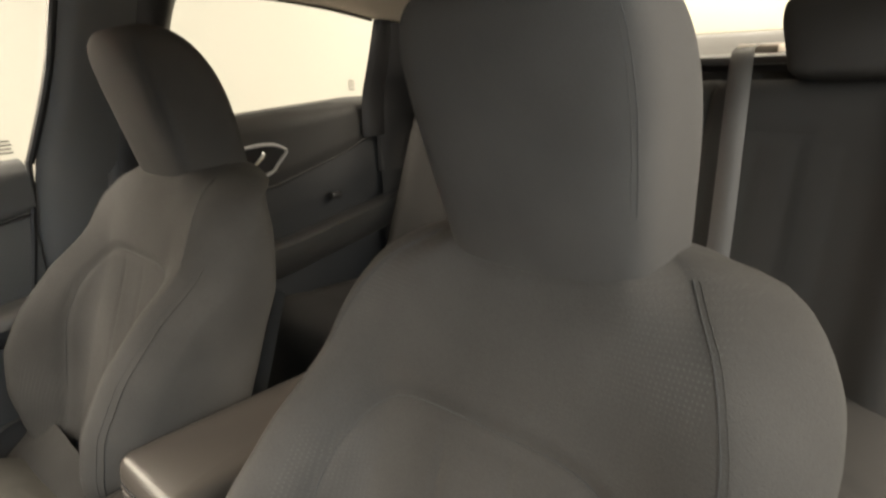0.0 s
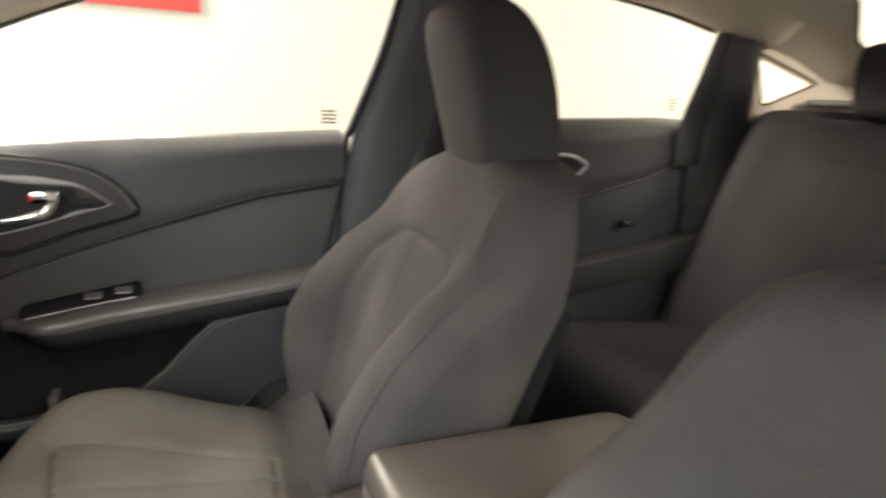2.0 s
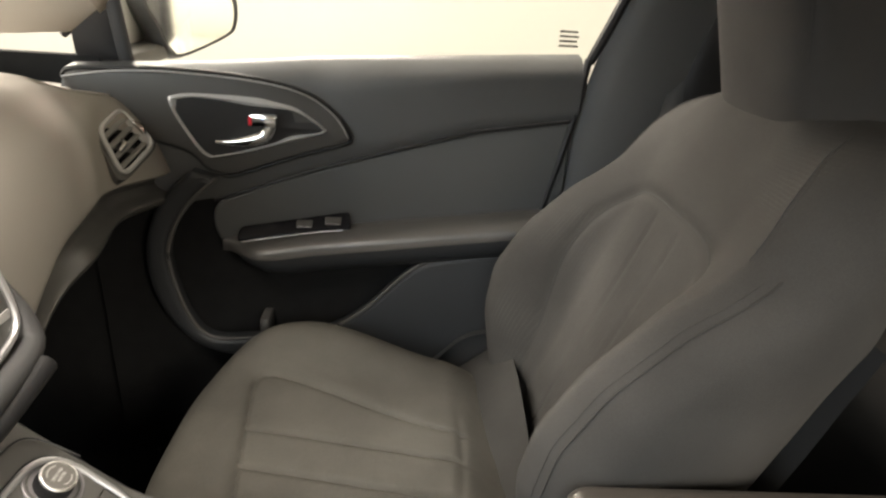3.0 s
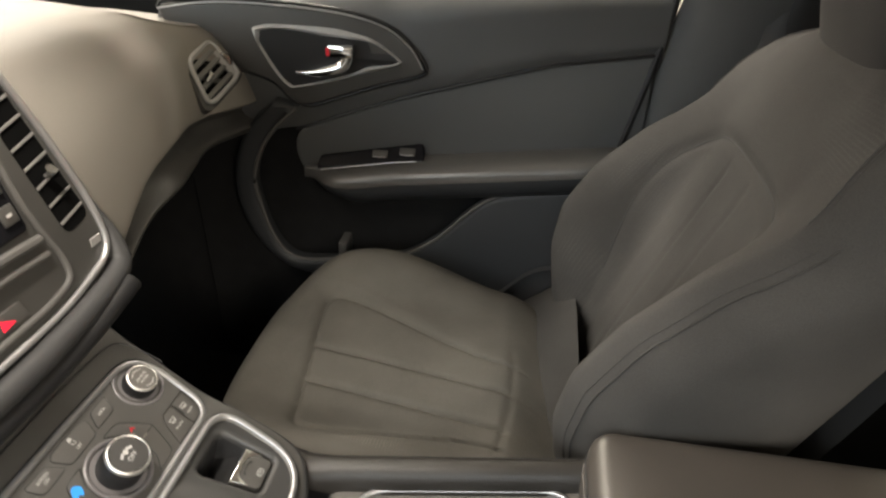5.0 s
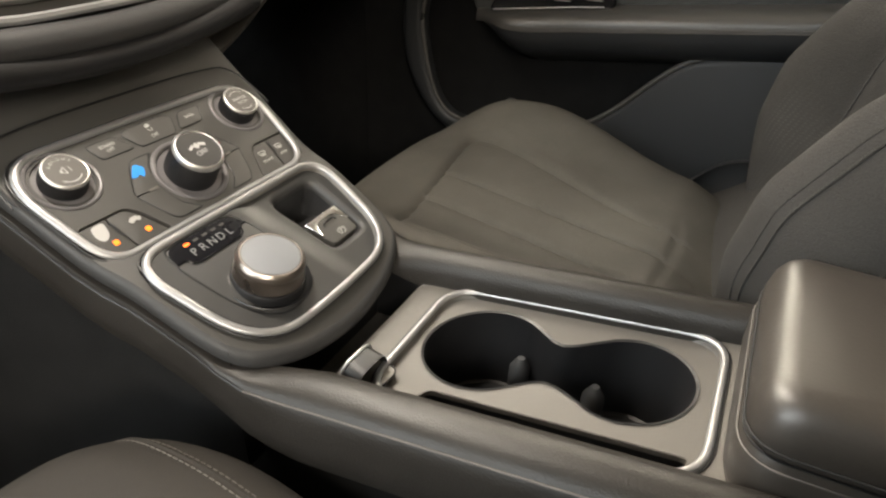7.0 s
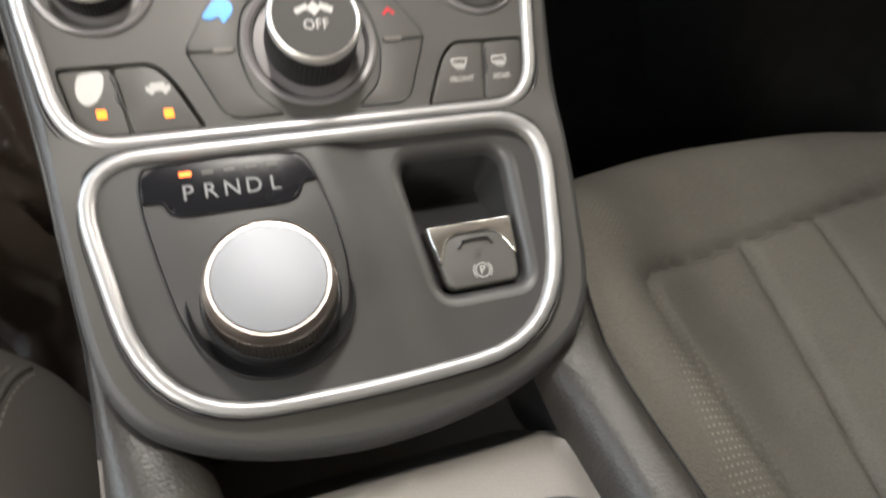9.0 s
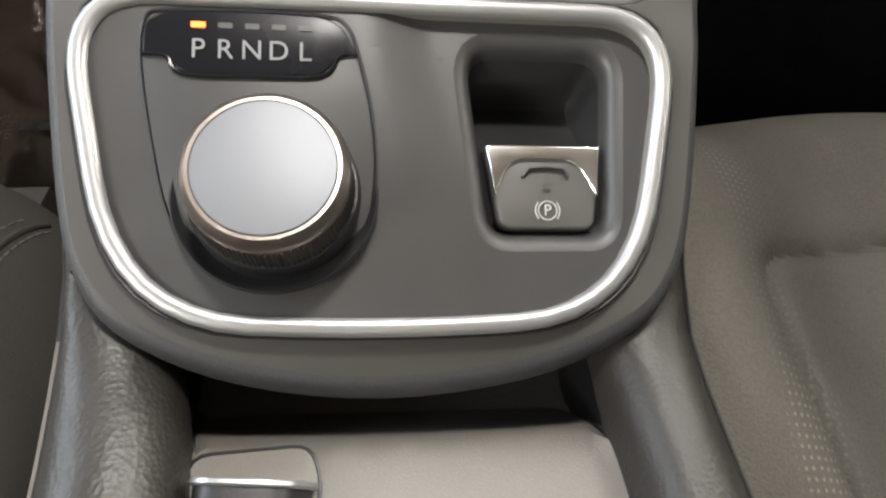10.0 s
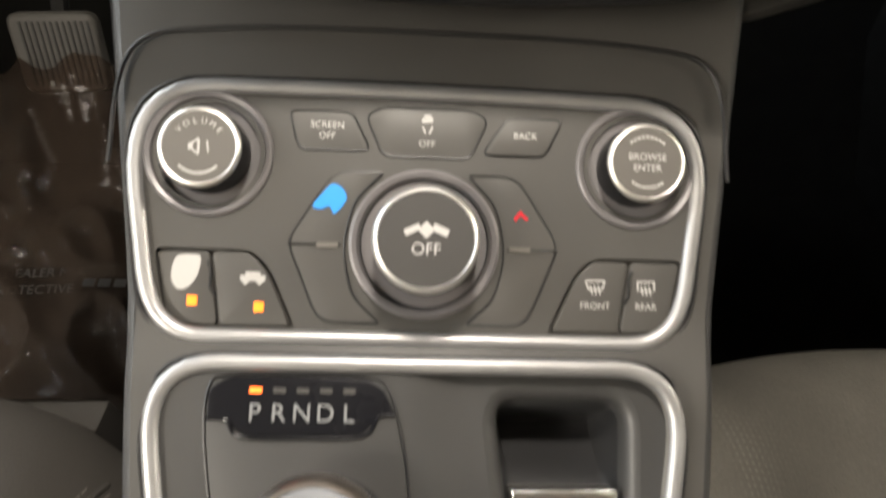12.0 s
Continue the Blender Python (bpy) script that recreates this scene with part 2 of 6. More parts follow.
GLASS = clear("window_glass", (0.97, 0.99, 0.97), 0.0, 1.12)
FILM = clear("crumpled_clear_film", (0.48, 0.42, 0.38), 0.13, 1.22)
nt = FILM.node_tree
milk, blend = nt.nodes.new("ShaderNodeBsdfDiffuse"), nt.nodes.new("ShaderNodeMixShader")
crease, dent = nt.nodes.new("ShaderNodeTexNoise"), nt.nodes.new("ShaderNodeBump")
crease.inputs["Scale"].default_value, crease.inputs["Detail"].default_value, crease.inputs["Distortion"].default_value = 9.0, 3.0, 0.6
dent.inputs["Strength"].default_value, dent.inputs["Distance"].default_value = 0.35, 0.02
nt.links.new(crease.outputs["Fac"], dent.inputs["Height"])
for node in ("Glossy BSDF", "Layer Weight"):
    nt.links.new(dent.outputs[0], nt.nodes[node].inputs["Normal"])
milk.inputs["Color"].default_value, blend.inputs[0].default_value = (0.10, 0.075, 0.060, 1), 0.24
nt.links.new(nt.nodes["Mix Shader"].outputs[0], blend.inputs[1])
nt.links.new(milk.outputs[0], blend.inputs[2])
nt.links.new(blend.outputs[0], nt.nodes["Material Output"].inputs["Surface"])
MIRROR = material("mirror_glass", (0.9, 0.9, 0.9), 0.02, metal=1.0, vary=0.01, bump=0.0)
PAINT_WHITE = material("white_car_paint", (0.78, 0.78, 0.76), 0.25, vary=0.03, bump=0.0, coat=0.8)
WALL = material("white_showroom_wall", (0.37, 0.356, 0.302), 0.7, vary=0.03, grain=120, bump=0.05, blotch=1.5)
WALL_CREAM = material("cream_showroom_wall", (0.36, 0.352, 0.318), 0.7, vary=0.03, grain=120, bump=0.05, blotch=1.5)
FLOOR = material("grey_showroom_floor", (0.45, 0.44, 0.42), 0.35, vary=0.06, grain=80, bump=0.05, blotch=2)
BELT = material("grey_webbing", (0.055, 0.052, 0.049), 0.7, vary=0.08, grain=1200, bump=0.3, blotch=20)
RED_SIGN = material("red_sign_board", (0.62, 0.035, 0.03), 0.8, vary=0.05, bump=0.0, blotch=3)


# ---- building helpers ----
def thing(name, label, category, group="", kind="", at=(0, 0, 0)):
    ob = new(name)
    ob.empty_display_size = 0.05
    ob.location = at
    return tagged(ob, label, category, group, kind)


def part(name, bm, mat, parent=None, label="", smooth=True, flip=False):
    bmesh.ops.remove_doubles(bm, verts=bm.verts, dist=1e-6)
    bmesh.ops.recalc_face_normals(bm, faces=bm.faces)
    me = bpy.data.meshes.new(name)
    bm.to_mesh(me)
    bm.free()
    me.materials.append(mat)
    if smooth:
        me.shade_smooth()
        me.set_sharp_from_angle(angle=radians(42))
    ob = new(name, me)
    if parent is not None:
        ob.parent = parent
        if parent.location.length > 0:
            ob.matrix_parent_inverse = Matrix.Translation(-parent.location)
    return tagged(ob, label)


def rounded(pts, r, n=5):
    """A closed outline with its corners rounded by r (a number or one per corner)."""
    out, k = [], len(pts)
    for i in range(k):
        p, a, b = Vector(pts[i]), Vector(pts[i - 1]), Vector(pts[(i + 1) % k])
        rad = r[i] if isinstance(r, (list, tuple)) else r
        d1, d2 = a - p, b - p
        cut = min(rad, 0.49 * d1.length, 0.49 * d2.length)
        s, e = p + d1.normalized() * cut, p + d2.normalized() * cut
        for j in range(n + 1):
            t = j / n
            out.append(tuple(s * (1 - t) ** 2 + p * 2 * t * (1 - t) + e * t * t))
    return out


def smooth_closed(pts, n=6):
    """A closed Catmull-Rom curve through points of any dimension."""
    out, k = [], len(pts)
    for i in range(k):
        p0, p1, p2, p3 = (Vector(pts[(i + d) % k]) for d in (-1, 0, 1, 2))
        for j in range(n):
            t = j / n
            out.append(tuple(0.5 * (2 * p1 + (p2 - p0) * t + (2 * p0 - 5 * p1 + 4 * p2 - p3) * t * t + (3 * p1 - p0 - 3 * p2 + p3) * t ** 3)))
    return out


def smooth_open(pts, n=6):
    out, k = [], len(pts)
    g = lambda i: Vector(pts[max(0, min(k - 1, i))])
    for i in range(k - 1):
        p0, p1, p2, p3 = g(i - 1), g(i), g(i + 1), g(i + 2)
        for j in range(n):
            t = j / n
            out.append(tuple(0.5 * (2 * p1 + (p2 - p0) * t + (2 * p0 - 5 * p1 + 4 * p2 - p3) * t * t + (3 * p1 - p0 - 3 * p2 + p3) * t ** 3)))
    return out + [tuple(pts[-1])]


def grid(rows, wrap=False, cap=False, bm=None):
    """A skin over rows of points; wrap closes each row, cap fills the first and the last."""
    bm = bm or bmesh.new()
    vs = [[bm.verts.new(p) for p in row] for row in rows]
    for a, b in zip(vs, vs[1:]):
        m = len(a)
        for i in range(m if wrap else m - 1):
            j = (i + 1) % m
            bm.faces.new((a[i], a[j], b[j], b[i]))
    if cap:
        for row in (vs[0], vs[-1]):
            c = bm.verts.new(sum((v.co for v in row), Vector()) / len(row))
            for i in range(len(row)):
                bm.faces.new((row[i], row[(i + 1) % len(row)], c))
    return bm


def tube(path, r, seg=8, closed=False, flat=1.0, up=(0, 0, 1), bm=None):
    """A round (or flattened) bar along a path. up: the direction in which flat scales it."""
    pts, rows, k = [Vector(p) for p in path], [], len(path)
    for i, p in enumerate(pts):
        a = pts[i - 1] if (i or closed) else p
        b = pts[(i + 1) % k] if (i < k - 1 or closed) else p
        d = (b - a).normalized()
        side = d.cross(Vector(up))
        side = side.normalized() if side.length > 1e-6 else Vector((1, 0, 0))
        top = side.cross(d)
        rad = r[i] if isinstance(r, (list, tuple)) else r
        rows.append([p + rad * (math.cos(q) * side + flat * math.sin(q) * top) for q in (2 * math.pi * s / seg for s in range(seg))])
    if closed:
        rows.append(rows[0])
    return grid(rows, wrap=True, cap=not closed, bm=bm)


def slab(outline, place, thick, edge=0.0, low=None):
    """A plate: outline in 2D, place(x, y, h) to 3D, from h = 0 down to -thick, with a rounded upper edge."""
    bm = bmesh.new()
    c = Vector(outline[0]) * 0
    for p in outline:
        c = c + Vector(p) / len(outline)
    def ring(shrink, h):
        out = []
        k = len(outline)
        for i in range(k):
            p, a, b = Vector(outline[i]), Vector(outline[i - 1]), Vector(outline[(i + 1) % k])
            t = (b - a).normalized() if (b - a).length > 0 else Vector((1, 0))
            n = Vector((-t.y, t.x))
            out.append(place(*(p + n * shrink * SIGN[0]), h))
        return out
    area = sum(outline[i - 1][0] * outline[i][1] - outline[i][0] * outline[i - 1][1] for i in range(len(outline)))
    SIGN = [1 if area > 0 else -1]
    rows = [ring(0, -thick)]
    if edge:
        for q in (0, 30, 60, 90):
            rows.append(ring(edge * (1 - math.cos(radians(q))), -edge * (1 - math.sin(radians(q)))))
    else:
        rows.append(ring(0, 0))
    grid(rows, wrap=True, bm=bm)
    bm.verts.ensure_lookup_table()
    k = len(outline)
    top = [bm.verts[i] for i in range(len(bm.verts) - k, len(bm.verts))]
    bmesh.ops.triangle_fill(bm, use_beauty=True, edges=[bm.edges.get((top[i - 1], top[i])) for i in range(k)])
    return bm


def holed(outer, holes, place, wall, floor_at=None):
    """A flat plate with holes: outer and holes in 2D, place(x, y, h) to 3D; walls go down by wall from each hole's rim and the outer rim."""
    bm = bmesh.new()
    loops, edges = [], []
    for loop in (outer, *holes):
        vs = [bm.verts.new((p[0], p[1], 0)) for p in loop]
        loops.append(vs)
        edges += [bm.edges.new((vs[i - 1], vs[i])) for i in range(len(vs))]
    bmesh.ops.triangle_fill(bm, use_beauty=True, edges=edges, normal=(0, 0, 1))
    for n, vs in enumerate(loops):
        low = [bm.verts.new((v.co.x, v.co.y, -wall)) for v in vs]
        for i in range(len(vs)):
            bm.faces.new((vs[i - 1], vs[i], low[i], low[i - 1]))
    for v in bm.verts:
        v.co = place(v.co.x, v.co.y, v.co.z)
    return bm


def lathe(profile, seg, m):
    """Profile of (radius, height) turned round z, then set by the matrix m."""
    rows = [[m @ Vector((r * math.cos(a), r * math.sin(a), h)) for a in (2 * math.pi * s / seg for s in range(seg))] for r, h in profile]
    bm = grid(rows, wrap=True)
    return grid(rows[-1:] + [[sum(rows[-1], Vector()) / seg] * seg], wrap=True, bm=bm)


def box(x0, x1, y0, y1, z0, z1, bevel=0.0, m=None, seg=2):
    bm = bmesh.new()
    bmesh.ops.create_cube(bm, size=1)
    for v in bm.verts:
        v.co = Vector(((x0 + x1) / 2 + v.co.x * (x1 - x0), (y0 + y1) / 2 + v.co.y * (y1 - y0), (z0 + z1) / 2 + v.co.z * (z1 - z0)))
    if bevel:
        bmesh.ops.bevel(bm, geom=bm.edges[:], offset=bevel, segments=seg, profile=0.5, affect="EDGES")
    if m is not None:
        bmesh.ops.transform(bm, matrix=m, verts=bm.verts)
    return bm


def writing(text, size, mat, parent, place, name="lettering", bold=0.0):
    """Raised print in the built-in font. place: the matrix of its centre."""
    cu = bpy.data.curves.new(name, "FONT")
    cu.body, cu.size, cu.align_x, cu.align_y, cu.extrude, cu.offset = text, size, "CENTER", "CENTER", 0.00005, bold
    tmp = new("tmp", cu)
    dg = bpy.context.evaluated_depsgraph_get()
    dg.update()
    me = bpy.data.meshes.new_from_object(tmp.evaluated_get(dg))
    bpy.data.objects.remove(tmp)
    me.name = name
    me.transform(place)
    me.materials.clear()
    me.materials.append(mat)
    ob = new(name, me)
    ob.parent = parent
    return ob


def ellipse(cx, cy, rx, ry, n=32):
    return [(cx + rx * math.cos(2 * math.pi * i / n), cy + ry * math.sin(2 * math.pi * i / n)) for i in range(n)]


def smoothstep(a, b, x):
    t = max(0.0, min(1.0, (x - a) / (b - a)))
    return t * t * (3 - 2 * t)


def bump1(x, c, w):
    return math.exp(-((x - c) / w) ** 2)


# ---- the showroom round the car ----
GROUND_Z = -0.22
g = part("ground", box(-12, 12, -12, 12, GROUND_Z - 0.1, GROUND_Z), FLOOR)
tagged(g, "pale grey polished showroom floor under the car", "floor", kind="structure")
w = part("wall_east", box(3.4, 3.6, -7, 8, GROUND_Z, 4.2), WALL_CREAM)
tagged(w, "plain white showroom wall beside the car", "wall", kind="structure")
# unseen wall, dark so that less light reaches the open driver side
w = part("wall_west", box(-3.6, -3.4, -7, 8, GROUND_Z, 4.2), SOFT_GREY)
tagged(w, "plain dark grey wall added out of view to dim the driver side", "wall", kind="structure")
w = part("wall_south", box(-3.4, 3.4, -6.2, -6.0, GROUND_Z, 4.2), WALL)
tagged(w, "white panelled showroom wall behind the car", "wall", kind="structure")
for i in range(9):
    part("panel", box(-3.35, 3.35, -5.995, -5.99, 0.15 + 0.42 * i, 0.15 + 0.42 * i + 0.405, 0.002), WALL, w)


def sign_board(m, wide, high, bars):
    s = thing("wall_sign", "red sign board with pale unreadable lettering on white wall", "sign")
    part("board", box(-wide / 2, wide / 2, -0.02, 0.0, -high / 2, high / 2, 0.004), RED_SIGN, s)
    for x, z, bw, bh in bars:
        part("letter_bar", box(x - bw / 2, x + bw / 2, -0.026, -0.02, z - bh / 2, z + bh / 2), WHITE_INK, s)
    s.matrix_world = m
    return s


sign_board(pose(3.39, 0.45, 1.56, 0, 0, -90), 1.45, 0.75, [(-0.25 + 0.17 * i, -0.28, 0.12, 0.06) for i in range(5)] + [(0, 0.1, 0.9, 0.2)])
n = thing("wall_sign", "white notice panel with large red letter shapes above grey figures", "sign")
part("board", box(-0.90, 1.10, -5.985, -5.975, 1.36, 2.10, 0.002), WALL, n)
for i in range(5):
    x = 1.06 - 0.36 * i
    part("letter_bar", slab(rounded([(x - 0.32, 1.535), (x, 1.535), (x, 1.95), (x - 0.32, 1.95)], 0.07, 5), lambda u, v, h: Vector((u, -5.972 + h, v)), 0.004, 0.002), RED_SIGN, n, "red letter shape")
for i in range(6):
    x = 0.49 - 0.15 * i
    part("figure_bar", box(x - 0.10, x, -5.974, -5.968, 1.415, 1.50), SOFT_GREY, n)

# ---- the car's shell ----
shell = thing("car_shell", "white sedan body shell with beige headliner and black pillar trims", "car body", kind="structure")


def roof_z(x, y):
    s = min(1.0, abs(x) / 0.56)
    return 1.105 - 0.05 * s ** 2.2 - 0.10 * smoothstep(0.05, 0.75, y) - 0.023 * smoothstep(-0.75, -1.35, y) * (1 - 0.3 * s)


def side_x(z):
    return 0.665 - 0.3 * (z - 0.74)


HEADER = [(0.33, 0.74), (0.16, 0.855), (-0.05, 0.945), (-0.25, 0.99), (-0.38, 1.016), (-0.51, 1.028), (-0.72, 1.038), (-0.9, 1.035), (-1.08, 1.018), (-1.23, 0.992), (-1.36, 0.972), (-1.48, 0.945), (-1.62, 0.90)]


def header_z(y):
    ys = [-p[0] for p in HEADER]
    return float(np.interp(-y, ys, [p[1] for p in HEADER]))


# headliner: one sheet from window edge to window edge, curving down into the rails
rows = []
for i in range(49):
    y = 0.28 - 1.66 * i / 48
    hz = header_z(y)
    row = []
    for j in range(-22, 23):
        s = j / 22
        a = abs(s)
        ex = side_x(hz) - 0.004
        x = math.copysign(ex * (1 - (1 - a) ** 1.0), s) if a else 0
        top = min(roof_z(x, y), 1.105)
        z = top - (top - hz) * smoothstep(0.70, 1.0, a) ** 1.3
        z += 0.006 * bump1(a, 0.76, 0.05)
        row.append((x, y, z))
    rows.append(row)
hl = part("ceiling", grid(rows), HEADLINER)
tagged(hl, "beige woven headliner curving down over the windows", "headliner", kind="structure")
sol = hl.modifiers.new("thickness", "SOLIDIFY")
sol.thickness, sol.offset = 0.012, 1
# outer roof skin closes the top
rows = [[(x * 0.62 / 22, y, roof_z(x * 0.6 / 22, y) + 0.045 - 0.012 * abs(x / 22)) for x in range(-22, 23)] for y in (0.30 - 1.68 * i / 16 for i in range(17))]
part("roof_skin", grid(rows), PAINT_WHITE, shell)

# C-pillar trims in beige run on from the headliner; a black seal edges the rear window
for s in (1, -1):
    rows, edge = [], []
    for i in range(33):
        t = i / 32
        y = -1.26 - 0.66 * t
        za, xa = header_z(y) + 0.004, side_x(header_z(y))
        xb = float(np.interp(t, (0, 0.18, 0.4, 1), (0.36, 0.395, 0.485, 0.56))) + (0.045 * (1 - t) if s < 0 else 0.0)
        zb = float(np.interp(t, (0, 0.18, 0.4, 1), (1.070, 1.052, 0.995, 0.85)))
        row = []
        for j in range(13):
            q = j / 12
            row.append((s * (xa * (1 - q) + xb * q - 0.02 * math.sin(math.pi * q)), y, za * (1 - q) + zb * q + 0.016 * math.sin(math.pi * q)))
        rows.append(row)
        edge.append((s * (xb - 0.002), y, zb))
    part("rear_pillar_trim", grid(rows), HEADLINER, shell, "beige rear pillar trim")
    part("rear_window_seal", tube(edge[5:], 0.004, 6), BLACK, shell)
part("parcel_shelf", box(-0.60, 0.60, -2.0, -1.54, 0.850, 0.868, 0.008), SOFT, shell)
part("window_base_trim", grid([[(x, y + 0.06 * x * x, z) for x in (-0.58 + 0.116 * i for i in range(11))] for y, z in ((-1.86, 0.866), (-1.885, 0.885), (-1.90, 0.908), (-1.93, 0.920))]), SLAT, shell, "pale trim along the foot of the rear window")
part("rear_bulkhead", box(-0.7, 0.7, -2.02, -2.0, -0.05, 0.9), BLACK, shell)

# body sides below the windows, outside skin
for s in (1, -1):
    rows = [[(s * xx, y, z) for y, xx in ((0.9, 0.78), (0.4, 0.80), (-0.44, 0.82), (-1.3, 0.82), (-2.0, 0.78))] for z in (-0.1, 0.2, 0.5, 0.66)]
    if s == 1:
        part("body_side", grid(rows), PAINT_WHITE, shell)
# floor and firewall
fl = part("floor", box(-0.72, 0.72, -2.0, 0.95, -0.07, -0.05), CARPET)
tagged(fl, "black carpeted floor pan of the car", "car floor", kind="structure")
rows = [[(x, y, z) for x in (-0.74, -0.3, 0.3, 0.74)] for y, z in ((0.40, -0.05), (0.58, -0.04), (0.74, 0.10), (0.80, 0.35), (0.80, 0.80))]
part("firewall", grid(rows), CARPET, shell)
for s in (1, -1):
    part("kick_panel", box(s * 0.68 - 0.01, s * 0.68 + 0.01, 0.30, 0.83, -0.06, 0.71), CARPET, shell)
part("hood", box(-0.8, 0.8, 0.82, 2.2, 0.60, 0.66, 0.03), PAINT_WHITE, shell)
rows = [[(s, y, z) for s in (-0.66, -0.3, 0, 0.3, 0.66)] for y, z in ((0.30, 0.985), (0.52, 0.88), (0.85, 0.70))]
ws = part("windscreen", grid(rows), GLASS, shell)
ws.visible_shadow = False
rows = [[(s, y, z) for s in (-0.56, -0.3, 0, 0.3, 0.56)] for y, z in ((-1.33, 1.082), (-1.40, 1.068), (-1.7, 0.99), (-2.0, 0.89))]
rw = part("rear_window", grid(rows), GLASS, shell)
rw.visible_shadow = False


def pillar(name, front, back, mat, thick, label, parent):
    """A pillar trim between two edges given from the top down, as (x, y, z)."""
    rows = []
    for a, b in zip(smooth_open(front, 5), smooth_open(back, 5)):
        a, b = Vector(a), Vector(b)
        row = []
        for j in range(11):
            q = j / 10
            p = a.lerp(b, q)
            p.x -= thick * math.sin(math.pi * q) ** 0.6
            row.append(p)
        rows.append(row)
    ob = part(name, grid(rows), mat, parent, label)
    return ob


b_pillar = thing("pillar_trim", "dark grey plastic door pillar trim between the side windows", "pillar trim", kind="structure")
pillar("upper_trim", [(0.570, -0.525, 1.048), (0.580, -0.52, 1.03), (0.617, -0.497, 0.90), (0.662, -0.45, 0.74), (0.678, -0.42, 0.55), (0.68, -0.40, 0.30), (0.68, -0.38, -0.05)],
       [(0.568, -0.73, 1.05), (0.578, -0.725, 1.037), (0.60, -0.705, 0.97), (0.655, -0.665, 0.74), (0.67, -0.65, 0.55), (0.67, -0.64, 0.30), (0.67, -0.64, -0.05)], DOORSKIN, 0.028, "", b_pillar)
pillar("belt_channel", [(0.572, -0.60, 1.045), (0.602, -0.60, 0.95), (0.648, -0.565, 0.74), (0.662, -0.545, 0.55), (0.662, -0.53, 0.30), (0.662, -0.52, -0.05)],
       [(0.570, -0.735, 1.048), (0.596, -0.712, 0.97), (0.650, -0.675, 0.74), (0.665, -0.66, 0.55), (0.665, -0.65, 0.30), (0.665, -0.65, -0.05)], BLACK, 0.026, "black belt channel cover", b_pillar)
c_pillar = thing("pillar_trim", "black rear door frame and pillar trim beside the quarter window", "pillar trim", kind="structure")
pillar("frame_trim", [(0.589, -1.228, 0.993), (0.615, -1.222, 0.90), (0.648, -1.218, 0.80), (0.66, -1.22, 0.70)],
       [(0.592, -1.285, 0.99), (0.618, -1.30, 0.90), (0.65, -1.30, 0.80), (0.66, -1.30, 0.70)], BLACK, 0.020, "", c_pillar)
pillar("quarter_trim", [(0.596, -1.262, 0.992), (0.624, -1.268, 0.88), (0.652, -1.27, 0.79), (0.664, -1.27, 0.60)],
       [(0.594, -1.37, 0.975), (0.622, -1.40, 0.86), (0.65, -1.44, 0.79), (0.66, -1.50, 0.60)], BLACK, 0.026, "", c_pillar)
QW = rounded([(-1.356, 0.963), (-1.590, 0.907), (-1.438, 0.844)], 0.018, 5)
part("quarter_panel", holed([(-1.275, 1.005), (-1.45, 0.975), (-1.70, 0.915), (-1.92, 0.86), (-1.92, 0.79), (-1.275, 0.79)], [QW], lambda y, z, h: Vector((side_x(z) - 0.006 - h, y, z)), 0.03), HEADLINER, c_pillar, "beige panel round the quarter window")
part("quarter_lower_panel", grid([[(0.655, y, z) for y in (-1.275, -1.5, -1.92)] for z in (0.25, 0.5, 0.792)]), SOFT, c_pillar)
part("quarter_rim", tube([(side_x(z) - 0.006, y, z) for y, z in QW], 0.003, 8, closed=True, up=(1, 0, 0.3)), BLACK, c_pillar)
part("quarter_ledge", box(0.56, 0.66, -1.70, -1.42, 0.78, 0.826, 0.01), HEADLINER, c_pillar)
a_pillar = thing("pillar_trim", "beige windscreen pillar trim with black seal", "pillar trim", kind="structure")
pillar("upper_trim", [(0.50, 0.30, 0.985), (0.555, 0.36, 0.87), (0.60, 0.44, 0.74)], [(0.60, 0.14, 0.868), (0.632, 0.235, 0.81), (0.660, 0.33, 0.745)], HEADLINER, 0.01, "", a_pillar)
part("seal", tube(smooth_open([(0.560, -0.25, 0.992), (0.60, -0.05, 0.945), (0.632, 0.16, 0.853), (0.650, 0.26, 0.80), (0.666, 0.345, 0.74)], 5), 0.006, 8), BLACK, a_pillar)
for pts in ([(0.577, -0.74, 1.036), (0.577, -0.9, 1.034), (0.583, -1.08, 1.016), (0.589, -1.22, 0.992)], [(0.56, -0.25, 0.99), (0.58, -0.38, 1.014), (0.579, -0.51, 1.026)]):
    part("window_seal", tube(smooth_open(pts, 5), 0.005, 6), BLACK, shell)


